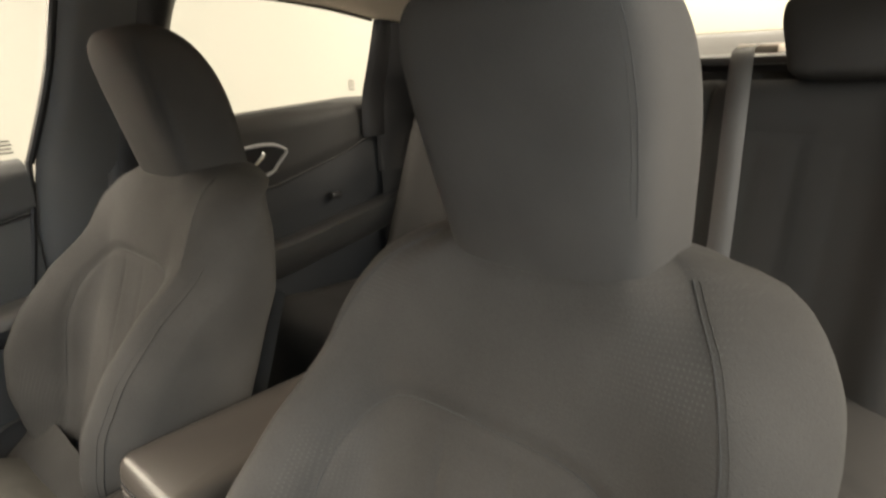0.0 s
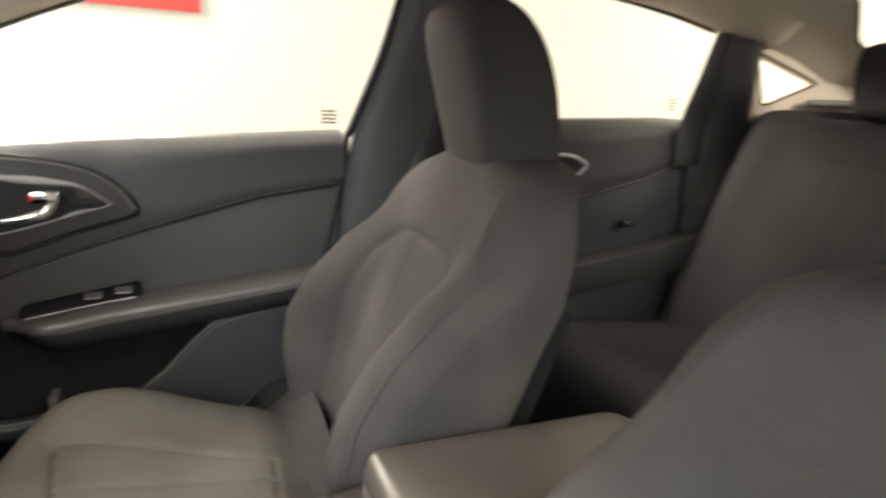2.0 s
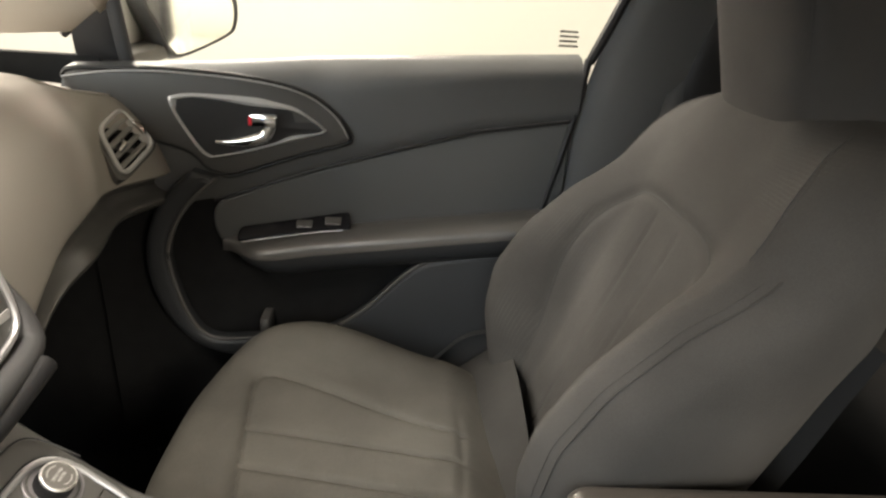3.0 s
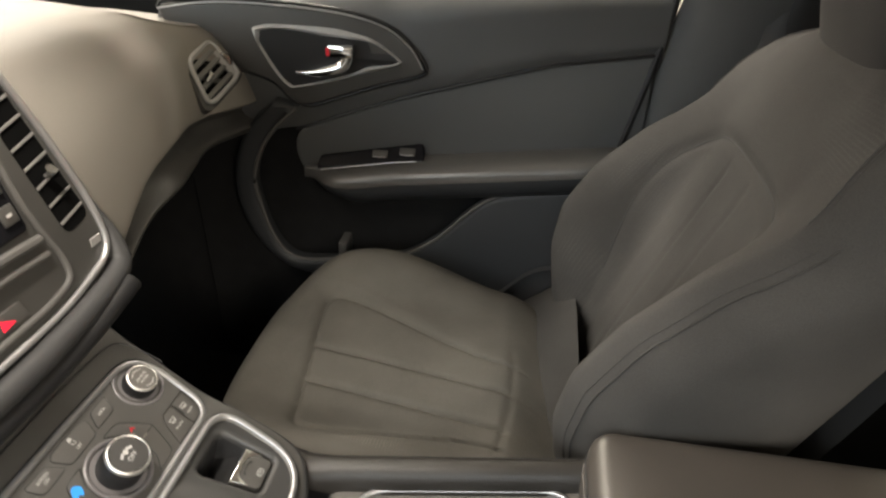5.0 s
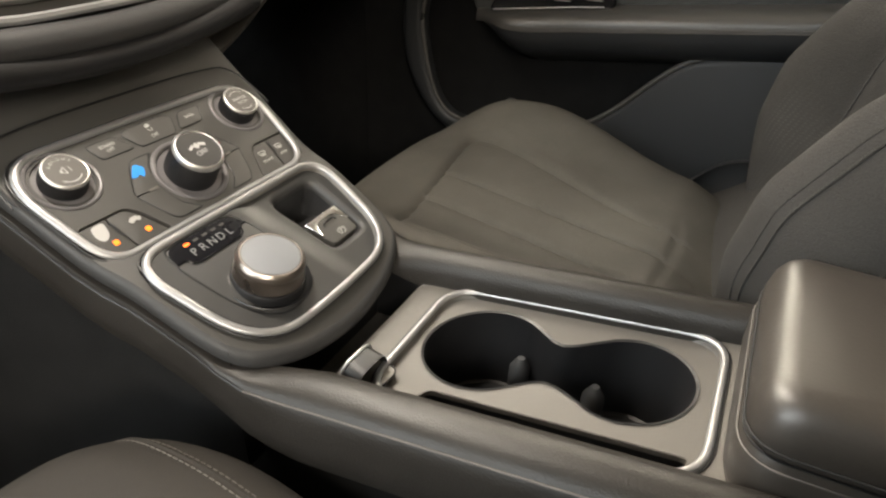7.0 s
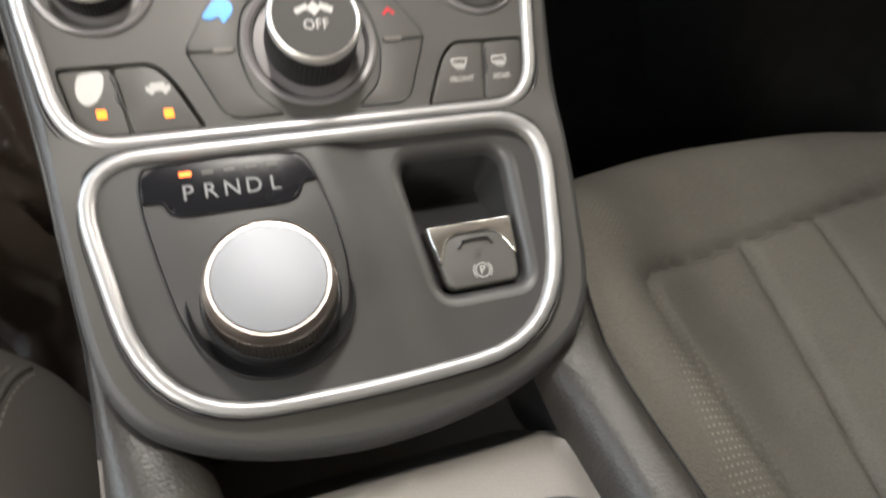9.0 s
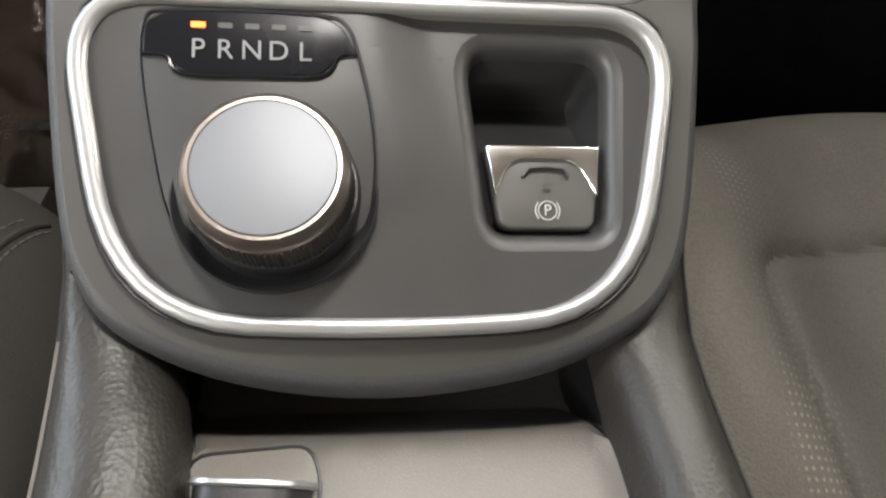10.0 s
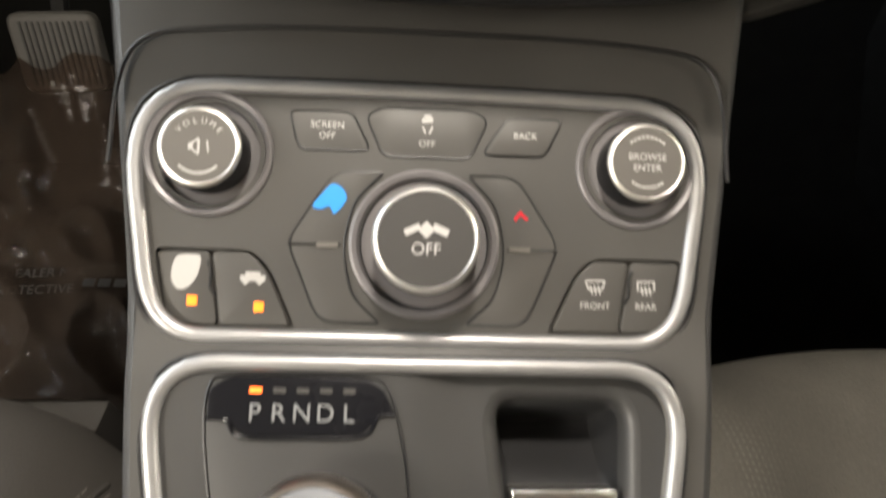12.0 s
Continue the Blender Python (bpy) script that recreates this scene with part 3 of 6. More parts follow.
def grab_handle(y0, y1, z, group="grab handles"):
    h = thing("grab_handle", "beige moulded plastic grab handle on the roof rail", "grab handle", group)
    lean = lambda y, v, out: Vector((0.438 - 0.35 * v - out, y, z + v))
    base = rounded([(y0 + 0.010, 0.022), (y1 - 0.006, 0.022), (y1 - 0.010, -0.020), (y0 - 0.030, -0.016)], [0.018, 0.018, 0.014, 0.020], 6)
    part("base_plate", slab(base, lambda y, v, k: lean(y, v, k), 0.03, 0.004), HANDLE_BEIGE, h)
    # flat grey patch for the slot, shade put into its colour
    part("finger_slot", slab(rounded([(y0 - 0.052, 0.003), (y1 + 0.050, 0.003), (y1 + 0.042, -0.017), (y0 - 0.060, -0.013)], 0.007, 4), lambda y, v, k: lean(y, v, k + 0.0016), 0.002), SOFT_GREY, h, "shaded finger slot")
    path = smooth_open([lean(y0 - 0.006, -0.006, 0.004), lean(y0 - 0.012, 0.009, 0.012), lean(y0 - 0.045, 0.013, 0.018), lean((y0 + y1) / 2, 0.013, 0.020), lean(y1 + 0.030, 0.011, 0.018), lean(y1 + 0.012, 0.000, 0.012), lean(y1 + 0.014, -0.016, 0.004)], 5)
    part("bar", tube(path, 0.0095, 12, flat=0.9, up=(1, 0, 0)), HANDLE_BEIGE, h)
    part("pivot", tube([lean(y1 + 0.045, 0.008, 0.012), lean(y1 + 0.043, -0.016, 0.010)], 0.006, 10), HANDLE_BEIGE, h)
    return h


grab_handle(-0.918, -1.120, 1.058)
grab_handle(-0.20, -0.400, 1.062)


# ---- centre console ----
def on_upper(x, y, h=0.0):
    """Above the heater panel: its slope climbs towards the dash."""
    x, y = x * 0.989, y - 0.0017
    return Vector((x, y - 0.551 * h, 0.379 + 0.66 * y + 0.834 * h))


def on_lower(x, y, h=0.0):
    x, y = x * 0.976, y * 0.976 - 0.0032
    return Vector((x, y - 0.447 * h, 0.3955 + 0.5 * y + 0.894 * h))


def sk(x, y):
    return x + max(0.0, -(max(y, -0.36) + 0.06)) * 0.08


def on_cup(x, y, h=0.0):
    """The low tray behind the bridge."""
    return Vector((sk(x, y), y, 0.325 - 0.1 * y + h - 0.045 * smoothstep(-0.088, -0.058, y)))


def axis_at(base, normal):
    q = Vector((0, 0, 1)).rotation_difference(Vector(normal))
    return Matrix.Translation(base) @ q.to_matrix().to_4x4()


def flat_at(p, slope, h=0.0):
    """A text matrix lying on a sloping panel."""
    a = math.atan(slope)
    return Matrix.Translation(p) @ Euler((a, 0, 0)).to_matrix().to_4x4()


NU = (0, -0.551, 0.834)
console = thing("centre_console", "charcoal centre console with silver-rimmed heater and gear selector panels", "car console")


def on_bridge(x, y, h=0.0):
    q = smoothstep(0.02, 0.07, y)
    z = (0.3935 + 0.5 * y) * (1 - q) + (0.3775 + 0.66 * y) * q
    edge = max(0.0, abs(x) - 0.10)
    front = max(0.0, -0.050 - y)
    return Vector((x, y - 0.5 * h, z + 0.87 * h - 3.0 * edge * edge - 14.0 * front * front))


half = [(0.0, -0.0695), (0.046, -0.0655), (0.078, -0.0555), (0.093, -0.042), (0.100, -0.020), (0.106, 0.03), (0.114, 0.09), (0.121, 0.14), (0.130, 0.20)]
outline = [(-0.965 * x, y) for x, y in reversed(half)] + [(x, y) for x, y in half[1:]]
outline = smooth_open(outline, 4)
UTRIM = rounded([(-0.1140, 0.1252), (0.0, 0.1260), (0.1112, 0.1240), (0.0985, 0.0472), (-0.1000, 0.0475)], [0.034, 0.05, 0.034, 0.020, 0.020], 8)
LTRIM = rounded([(-0.0995, 0.0380), (0.0988, 0.0380), (0.0825, -0.0535), (0.0, -0.0575), (-0.0815, -0.0535)], [0.028, 0.028, 0.040, 0.08, 0.040], 8)
# bridge: skin with two windows for the panels, and a deep rounded edge


def refined(outer, holes, wall, place, step):
    """A holed plate cut into small faces before it is bent into place."""
    bm = holed(outer, holes, lambda x, y, h: Vector((x, y, h)), wall)
    for _ in range(6):
        bmesh.ops.triangulate(bm, faces=bm.faces)
        long = [e for e in bm.edges if e.calc_length() > step and all(abs(v.co.z) < 1e-6 for v in e.verts)]
        if long:
            bmesh.ops.subdivide_edges(bm, edges=long, cuts=1)
    bmesh.ops.triangulate(bm, faces=bm.faces)
    for v in bm.verts:
        v.co = place(*v.co)
    return bm


bm = refined(outline, [UTRIM, LTRIM], 0.012, lambda x, y, h: on_bridge(x, y, h - 0.0012), 0.006)
part("bridge_skin", bm, PANEL, console)
rows = []
for k, (grow, drop) in enumerate(((0.0, -0.0012), (0.0018, -0.0022), (0.0034, -0.0045), (0.0042, -0.0085), (0.0036, -0.0125), (0.0018, -0.0150), (-0.006, -0.0165), (-0.03, -0.016))):
    row = []
    for i in range(len(outline)):
        p, a, b = Vector(outline[i]), Vector(outline[i - 1]), Vector(outline[(i + 1) % len(outline)])
        t = (b - a).normalized()
        q = p + Vector((t.y, -t.x)) * grow
        o = on_bridge(p.x, p.y, -0.0012)
        row.append((o.x + q.x - p.x, o.y + q.y - p.y, o.z + drop + 0.0012))
    rows.append(row)
# darker plastic holds the shade of the edge's turned-down face
part("bridge_edge", grid(rows, wrap=True), SOFT, console)
# one leather skin a side: padded rail beside the tray, then a skirt under the bridge
for s in (-1, 1):
    x0, wide = (0.083, 0.0205) if s < 0 else (0.0915, 0.0165)
    rr, under, seam = [], [], []
    for i in range(64):
        y = 0.55 - 1.27 * i / 63
        zr = 0.343 - 0.085 * (max(y, -0.40) + 0.06)
        rail = [(x0 + wide * u, zr + v) for u, v in ((-1, -0.016), (-0.98, 0.0), (-0.78, 0.009), (-0.38, 0.0135), (0.08, 0.0145), (0.52, 0.0118), (0.86, 0.0058), (1.0, -0.003), (1.1, -0.02), (1.08, -0.038), (0.75, -0.047), (0.1, -0.05))]
        xb = float(np.interp(y, (-0.02, 0.03, 0.09, 0.14, 0.2, 0.24), (0.100, 0.106, 0.114, 0.121, 0.130, 0.136)))
        tp = on_bridge(0.1, max(-0.045, min(y, 0.2))).z - 0.0125
        tuck = 0.35 if s < 0 else float(np.interp(y, (-0.03, 0.10), (0.9, 0.3)))
        side = [(xb + u * (tuck if u > 0 else 1), tp + v) for u, v in ((-0.03, -0.012), (-0.024, -0.008), (-0.016, -0.005), (-0.008, -0.004), (-0.001, -0.0035), (0.004, -0.004), (0.0075, -0.007), (0.0095, -0.012), (0.011, -0.025), (0.009, -0.040), (-0.002, -0.047), (-0.02, -0.05))]
        q = smoothstep(-0.10, -0.025, y)
        row = [(sk(s * (a * (1 - q) + c * q), y), y, b * (1 - q) + d * q) for (a, b), (c, d) in zip(rail, side)]
        rr.append(row)
        seam.append(Vector(row[6]) + Vector((s * 0.0002, 0, 0.0003)))
        x, y, z = row[-1]
        under.append([(x, y, z + 0.002), (x - s * 0.004, y, z - 0.07), (x + s * 0.008, y, -0.05)])
    part("padded_rail", grid(rr), LEATHER, console, "grained black leather console side")
    part("tunnel_side", grid(under), CARPET, console)
    part("side_stitch", tube([p for p in seam if p.y < -0.04], 0.0007, 5), THREAD if s < 0 else SEAMLINE, console)
    part("side_seam", tube([p for p in seam if p.y > -0.06], 0.0008, 5), BLACK, console)

for nm, trim, place in (("heater_trim", UTRIM, on_upper), ("selector_trim", LTRIM, on_lower)):
    part(nm, tube([place(x, y, 0.0006) for x, y in trim], 0.0030, 10, closed=True, flat=0.75, up=NU), SATIN, console, "satin silver trim ring")
    part(nm + "_gap", tube([place(x * 1.035, y * 1.0 + (0.0028 if y > 0.03 and place is on_lower or y > 0.09 else -0.0028), -0.0006) for x, y in trim], 0.0009, 6, closed=True), BLACK, console)


def inset(loop, d):
    out, k = [], len(loop)
    area = sum(loop[i - 1][0] * loop[i][1] - loop[i][0] * loop[i - 1][1] for i in range(k))
    sg = 1 if area > 0 else -1
    for i in range(k):
        t = (Vector(loop[(i + 1) % k]) - Vector(loop[i - 1])).normalized()
        out.append(tuple(Vector(loop[i]) + Vector((-t.y, t.x)) * d * sg))
    return out


# heater panel with wells for the three knobs
wells = [ellipse(-0.082, 0.1040, 0.0190, 0.0160, 36), ellipse(0.082, 0.1040, 0.0190, 0.0160, 36), ellipse(0.0, 0.0775, 0.0248, 0.0206, 40)]
lowl = rounded([(-0.1005, 0.0745), (-0.064, 0.0745), (-0.057, 0.068), (-0.0475, 0.0505), (-0.0950, 0.0505)], [0.003, 0.006, 0.006, 0.002, 0.006], 3)
lowr = [(-x, y) for x, y in reversed(lowl)]
part("heater_panel", holed(inset(UTRIM, 0.0015), wells + [lowl, lowr], on_upper, 0.010), PANEL, console)
for lp in (lowl, lowr):
    part("button_well", slab(lp, lambda x, y, h: on_upper(x, y, h - 0.0035), 0.002), BUTTON, console)


def dial(cx, cy, r, high, sunk, name, label, well=1.0, face=None):
    base = on_upper(cx, cy, 0)
    m = axis_at(base, NU)
    d = part(name, lathe([(r * 1.66 * well, -0.0004), (r * 1.64 * well, 0.0010), (r * 1.58 * well, 0.0015), (r * 1.48 * well, 0.0010), (r * 1.43 * well, -0.0004), (r * 1.41 * well, -0.0016)], 56, m), DIALRING, console, "satin grey dial surround")
    part("well", lathe([(r * 1.41 * well, -0.0012), (r * 1.36 * well, -sunk * 0.5), (r * 1.25 * well, -sunk * 0.9), (r * 1.05, -sunk)], 48, m), BLACK, d, "black sunken well")
    part("knob", lathe([(r * 1.12, -sunk), (r * 1.11, high * 0.3), (r * 1.05, high * 0.74), (r * 1.03, high * 0.80)], 48, m), BLACK, d, label)
    part("chrome_ring", lathe([(r * 1.04, high * 0.78), (r * 1.085, high * 0.86), (r * 1.075, high * 0.94), (r * 1.035, high * 0.985), (r * 0.985, high), (r * 0.962, high * 0.985)], 56, m), RING, d)
    part("knob_face", lathe([(r * 0.966, high * 0.95), (r * 0.958, high * 0.988), (r * 0.6, high * 0.997), (r * 0.2, high)], 48, m), face or DIALFACE, d)
    bm = bmesh.new()
    for i in range(56):
        a = 2 * math.pi * i / 56
        tube([m @ Vector((r * 1.11 * math.cos(a), r * 1.11 * math.sin(a), high * 0.05)), m @ Vector((r * 1.055 * math.cos(a), r * 1.055 * math.sin(a), high * 0.72))], 0.0004, 4, bm=bm)
    part("grip_ribs", bm, BLACK, d)
    return m @ Matrix.Translation((0, 0, high * 1.003)), d


# side dials use the paler face, reflected light in its colour
mv, dl = dial(-0.082, 0.1040, 0.0136, 0.0118, 0.006, "volume_dial", "black ribbed knob", 1.06, LITFACE)
mb, db = dial(0.082, 0.1040, 0.0136, 0.0118, 0.006, "browse_dial", "black ribbed knob", 1.06, LITFACE)
mf, df = dial(0.0, 0.0775, 0.0172, 0.0245, 0.004, "fan_dial", "black ribbed knob")


def flat_print(bars, m, mat, parent, name):
    """Small raised print made of flat bars (x, y, wide, high, turn)."""
    bm = bmesh.new()
    for x, y, wide, high, turn in bars:
        q = m @ Matrix.Translation((x, y, 0.00008)) @ Euler((0, 0, radians(turn))).to_matrix().to_4x4()
        vs = [bm.verts.new(q @ Vector((sx * wide / 2, sy * high / 2, h))) for h in (-0.0001, 0) for sx, sy in ((-1, -1), (1, -1), (1, 1), (-1, 1))]
        bm.faces.new(vs[4:])
        for i in range(4):
            j = (i + 1) % 4
            bm.faces.new((vs[i], vs[j], vs[4 + j], vs[4 + i]))
    return part(name, bm, mat, parent, smooth=False)


arc = lambda r, a0, a1, n, wd: [(r * math.sin(radians(a)), r * math.cos(radians(a)), wd, 0.0009, -a) for a in (a0 + (a1 - a0) * i / (n - 1) for i in range(n))]
flat_print([(-0.0028, 0, 0.0016, 0.0024, 0), (0.0, 0.0, 0.0008, 0.0052, 0), (-0.0014, 0.0018, 0.0034, 0.0006, 38), (-0.0014, -0.0018, 0.0034, 0.0006, -38), (0.0032, 0, 0.0006, 0.004, 8)]
           + arc(0.0096, 140, 220, 14, 0.0014), mv, WHITE_INK, dl, "volume_symbol")
for i, ch in enumerate("VOLUME"):
    q = -50 + 20 * i
    writing(ch, 0.0030, WHITE_INK, dl, mv @ Matrix.Translation((0.0092 * math.sin(radians(q)), 0.0092 * math.cos(radians(q)), 0)) @ Euler((0, 0, radians(-q))).to_matrix().to_4x4())
writing("BROWSE", 0.0036, WHITE_INK, db, mb @ Matrix.Translation((0, 0.0018, 0)))
writing("ENTER", 0.0036, WHITE_INK, db, mb @ Matrix.Translation((0, -0.0022, 0)))
flat_print(arc(0.0094, -40, 40, 9, 0.0011) + arc(0.0094, 145, 215, 9, 0.0011), mb, WHITE_INK, db, "dial_print")
writing("OFF", 0.0058, WHITE_INK, df, mf @ Matrix.Translation((0, -0.0035, 0)))
flat_print([(0, 0.0032, 0.0042, 0.0042, 45), (0.0048, 0.0032, 0.0056, 0.0026, -24), (-0.0048, 0.0032, 0.0056, 0.0022, 24)], mf, WHITE_INK, df, "fan_symbol")


def key(outline, place, high, name, parent=None):
    k = part(name, slab(outline, lambda x, y, h: place(x, y, h + high), high + 0.003, 0.0004), BUTTON, parent or console)
    part("key_gap", tube([place(x, y, 0.0003) for x, y in outline], 0.00055, 5, closed=True), BLACK, k)
    return k


b1 = key(rounded([(-0.0525, 0.1185), (-0.029, 0.1185), (-0.0215, 0.1065), (-0.0485, 0.1065)], 0.003, 3), on_upper, 0.0007, "screen_off_button")
b2 = key(rounded([(-0.0235, 0.1175), (-0.017, 0.1205), (0.017, 0.1205), (0.0235, 0.1175), (0.0165, 0.105), (-0.0165, 0.105)], 0.003, 3), on_upper, 0.0007, "traction_button")
b3 = key(rounded([(0.0525, 0.1185), (0.031, 0.1185), (0.0215, 0.1065), (0.0455, 0.1065)], 0.003, 3), on_upper, 0.0007, "back_button")
T = lambda x, y, h: flat_at(on_upper(x, y, h), 0.66)
writing("SCREEN", 0.0036, WHITE_INK, b1, T(-0.038, 0.1142, 0.0008))
writing("OFF", 0.0036, WHITE_INK, b1, T(-0.038, 0.1108, 0.0008))
writing("OFF", 0.0036, WHITE_INK, b2, T(0.0, 0.1092, 0.0008))
flat_print([(0, 0.002, 0.0042, 0.0018, 8), (-0.0012, -0.0018, 0.0007, 0.003, 25), (0.0014, -0.0018, 0.0007, 0.003, -25), (0.0, 0.0036, 0.0026, 0.001, 8)], T(0.0, 0.1152, 0.0008), WHITE_INK, b2, "skid_symbol")
writing("BACK", 0.0036, WHITE_INK, b3, T(0.038, 0.1128, 0.0008))
# wing keys round the fan dial
wl = rounded([(-0.0165, 0.0995), (-0.035, 0.0995), (-0.0515, 0.0775), (-0.039, 0.0525), (-0.0165, 0.0525), (-0.027, 0.0605), (-0.0315, 0.0755), (-0.027, 0.0905)], [0.001, 0.006, 0.004, 0.006, 0.001, 0.004, 0.008, 0.004], 3)
for s, nm in ((1, "cooler_key"), (-1, "warmer_key")):
    k = key([(s * x, y) for x, y in wl], on_upper, 0.0006, nm)
    part("key_split", tube([on_upper(s * -0.0512, 0.0765, 0.0008), on_upper(s * -0.0318, 0.0765, 0.0008)], 0.0005, 5), BLACK, k)
    part("key_lug", slab(rounded([(s * -0.0405, 0.0772), (s * -0.0325, 0.0772), (s * -0.0325, 0.0756), (s * -0.0405, 0.0756)], 0.0004, 2), lambda x, y, h: on_upper(x, y, h + 0.0014), 0.001), TRAY, k)
st = thing("blue_spot", "smeared bright blue protective spot stuck on a key", "sticker")
part("spot", slab(smooth_closed([(-0.0425, 0.0885), (-0.0400, 0.0915), (-0.0355, 0.0955), (-0.0318, 0.0945), (-0.0298, 0.0915), (-0.0315, 0.0885), (-0.0345, 0.0862), (-0.0362, 0.0885), (-0.0395, 0.0875)], 4), lambda x, y, h: on_upper(x, y, h + 0.0011), 0.0004), BLUE_STICKER, st)
flat_print([(-0.0008, 0.0005, 0.0042, 0.0013, 50), (0.0014, 0.0003, 0.0038, 0.0013, -42)], T(0.0365, 0.0868, 0.0008), RED_INK, console, "warm_mark")
# lower corner keys
keysL = [rounded([(-0.1000, 0.0735), (-0.0805, 0.0735), (-0.0765, 0.0508), (-0.0948, 0.0508)], 0.002, 3), rounded([(-0.0795, 0.0735), (-0.0655, 0.0735), (-0.0590, 0.0680), (-0.0495, 0.0508), (-0.0755, 0.0508)], 0.002, 3)]
made = []
for s in (1, -1):
    for lp in keysL:
        made.append(part("corner_key", slab([(s * x, y) for x, y in lp], lambda x, y, h: on_upper(x, y, h - 0.0012), 0.003, 0.0007), BUTTON, console))
    part("key_hinge", tube([on_upper(s * -0.0808, 0.0705, -0.0008), on_upper(s * -0.0795, 0.068, -0.0005), on_upper(s * -0.0795, 0.0625, -0.0005), on_upper(s * -0.0775, 0.060, -0.0008)], 0.0006, 6), BLACK, console)
part("heat_mark", slab(smooth_closed([(-0.094, 0.0655), (-0.0925, 0.0715), (-0.087, 0.0725), (-0.0835, 0.0715), (-0.0845, 0.066), (-0.0875, 0.0625), (-0.0915, 0.0618)], 4), lambda x, y, h: on_upper(x, y, h - 0.0008), 0.0004), WHITE_INK, made[0], "worn white symbol")
part("indicator", slab(rounded([(-0.0878, 0.0598), (-0.0842, 0.0598), (-0.0842, 0.0568), (-0.0878, 0.0568)], 0.0004, 2), lambda x, y, h: on_upper(x, y, h - 0.0007), 0.0005), AMBER, made[0], "lit amber indicator")
part("indicator", slab(rounded([(-0.0632, 0.0582), (-0.0596, 0.0582), (-0.0596, 0.0552), (-0.0632, 0.0552)], 0.0004, 2), lambda x, y, h: on_upper(x, y, h - 0.0007), 0.0005), AMBER, made[1], "lit amber indicator")
flat_print([(0, 0, 0.0092, 0.0022, 0), (0, 0.0015, 0.0055, 0.0018, 0), (-0.0026, -0.0012, 0.002, 0.002, 45), (0.0026, -0.0012, 0.002, 0.002, 45)], T(-0.0640, 0.0655, -0.0009), WHITE_INK, made[1], "recirculation_symbol")
for cx, cy, word, kk, sq in ((0.0665, 0.0655, "FRONT", made[3], 0), (0.0865, 0.0655, "REAR", made[2], 1)):
    m = T(cx, cy, -0.0009)
    arcs = [(0, 0.0022, 0.0070, 0.0007, 0), (-0.0032, 0.0005, 0.0007, 0.0036, 20 if not sq else 0), (0.0032, 0.0005, 0.0007, 0.0036, -20 if not sq else 0), (0, -0.0012, 0.005, 0.0007, 0)]
    flat_print(arcs + [(0.0015 * i, -0.0012, 0.0006, 0.0036, 12) for i in (-1, 0, 1)], m, WHITE_INK, kk, "demist_symbol")
    writing(word, 0.0036, WHITE_INK, kk, T(cx, cy - 0.0062, -0.0009))

# selector panel: deck with the brake-switch recess
rec = rounded([(0.028, 0.0265), (0.0765, 0.0265), (0.0745, -0.0285), (0.0355, -0.0285)], [0.009, 0.009, 0.006, 0.006], 6)
gate = smooth_closed([(-0.0755, 0.031), (-0.068, 0.0338), (-0.0425, 0.0345), (-0.020, 0.0338), (-0.0125, 0.031), (-0.0085, 0.022), (-0.0045, 0.006), (-0.003, -0.012), (-0.006, -0.028), (-0.0165, -0.040), (-0.032, -0.0455), (-0.046, -0.045), (-0.058, -0.038), (-0.067, -0.025), (-0.0725, -0.005), (-0.0765, 0.018)], 4)


def on_deck(x, y, h=0.0):
    """The selector deck: the brake-switch side stands a little lower beyond a soft step."""
    off = x - 0.004 - 0.22 * (0.035 - y)
    return on_lower(x, y, h - 0.0042 * smoothstep(-0.012, 0.012, off))


LT = inset(LTRIM, 0.0015)
part("selector_deck", refined(LT, [inset(rec, -0.006), gate], 0.006, on_deck, 0.004), DECK, console)
part("trim_wall", grid([[on_lower(x, y, h) for x, y in inset(LTRIM, q)] for q, h in ((0.0004, 0.0012), (0.0020, -0.0006), (0.0026, -0.0062))], wrap=True), WALLTRIM, console, "satin inner wall of the trim ring")
# soft-edged collar of the recess and the dark scoop behind the switch
rows = []
for grow, h in ((0.0062, 0.0001), (0.0046, -0.0003), (0.0030, -0.0012), (0.0016, -0.0026), (0.0006, -0.0048), (0.0, -0.0075)):
    rows.append([on_deck(x, y, h) for x, y in inset(rec, -grow)])
part("recess_collar", grid(rows, wrap=True), DECK, console)
rows = []
for i in range(25):
    v = i / 24
    y = 0.0272 - 0.0560 * v
    xl, xr = 0.0272 + 0.0078 * v, 0.0772 - 0.0022 * v
    deep = 0.026 * smoothstep(0.0, 0.16, v) * (1 - 0.85 * smoothstep(0.15, 0.62, v))
    rows.append([on_deck(xl + (xr - xl) * j / 20, y, -0.0070 - deep * min(1.0, (1 - abs(2 * j / 20 - 1) ** 8) * 1.3)) for j in range(21)])
part("recess_scoop", grid(rows), GLOSS_DECK, console, "dark glossy finger scoop")
part("recess_floor", slab(inset(rec, -0.001), lambda x, y, h: on_deck(x, y, h - 0.042), 0.001), BLACK, console)
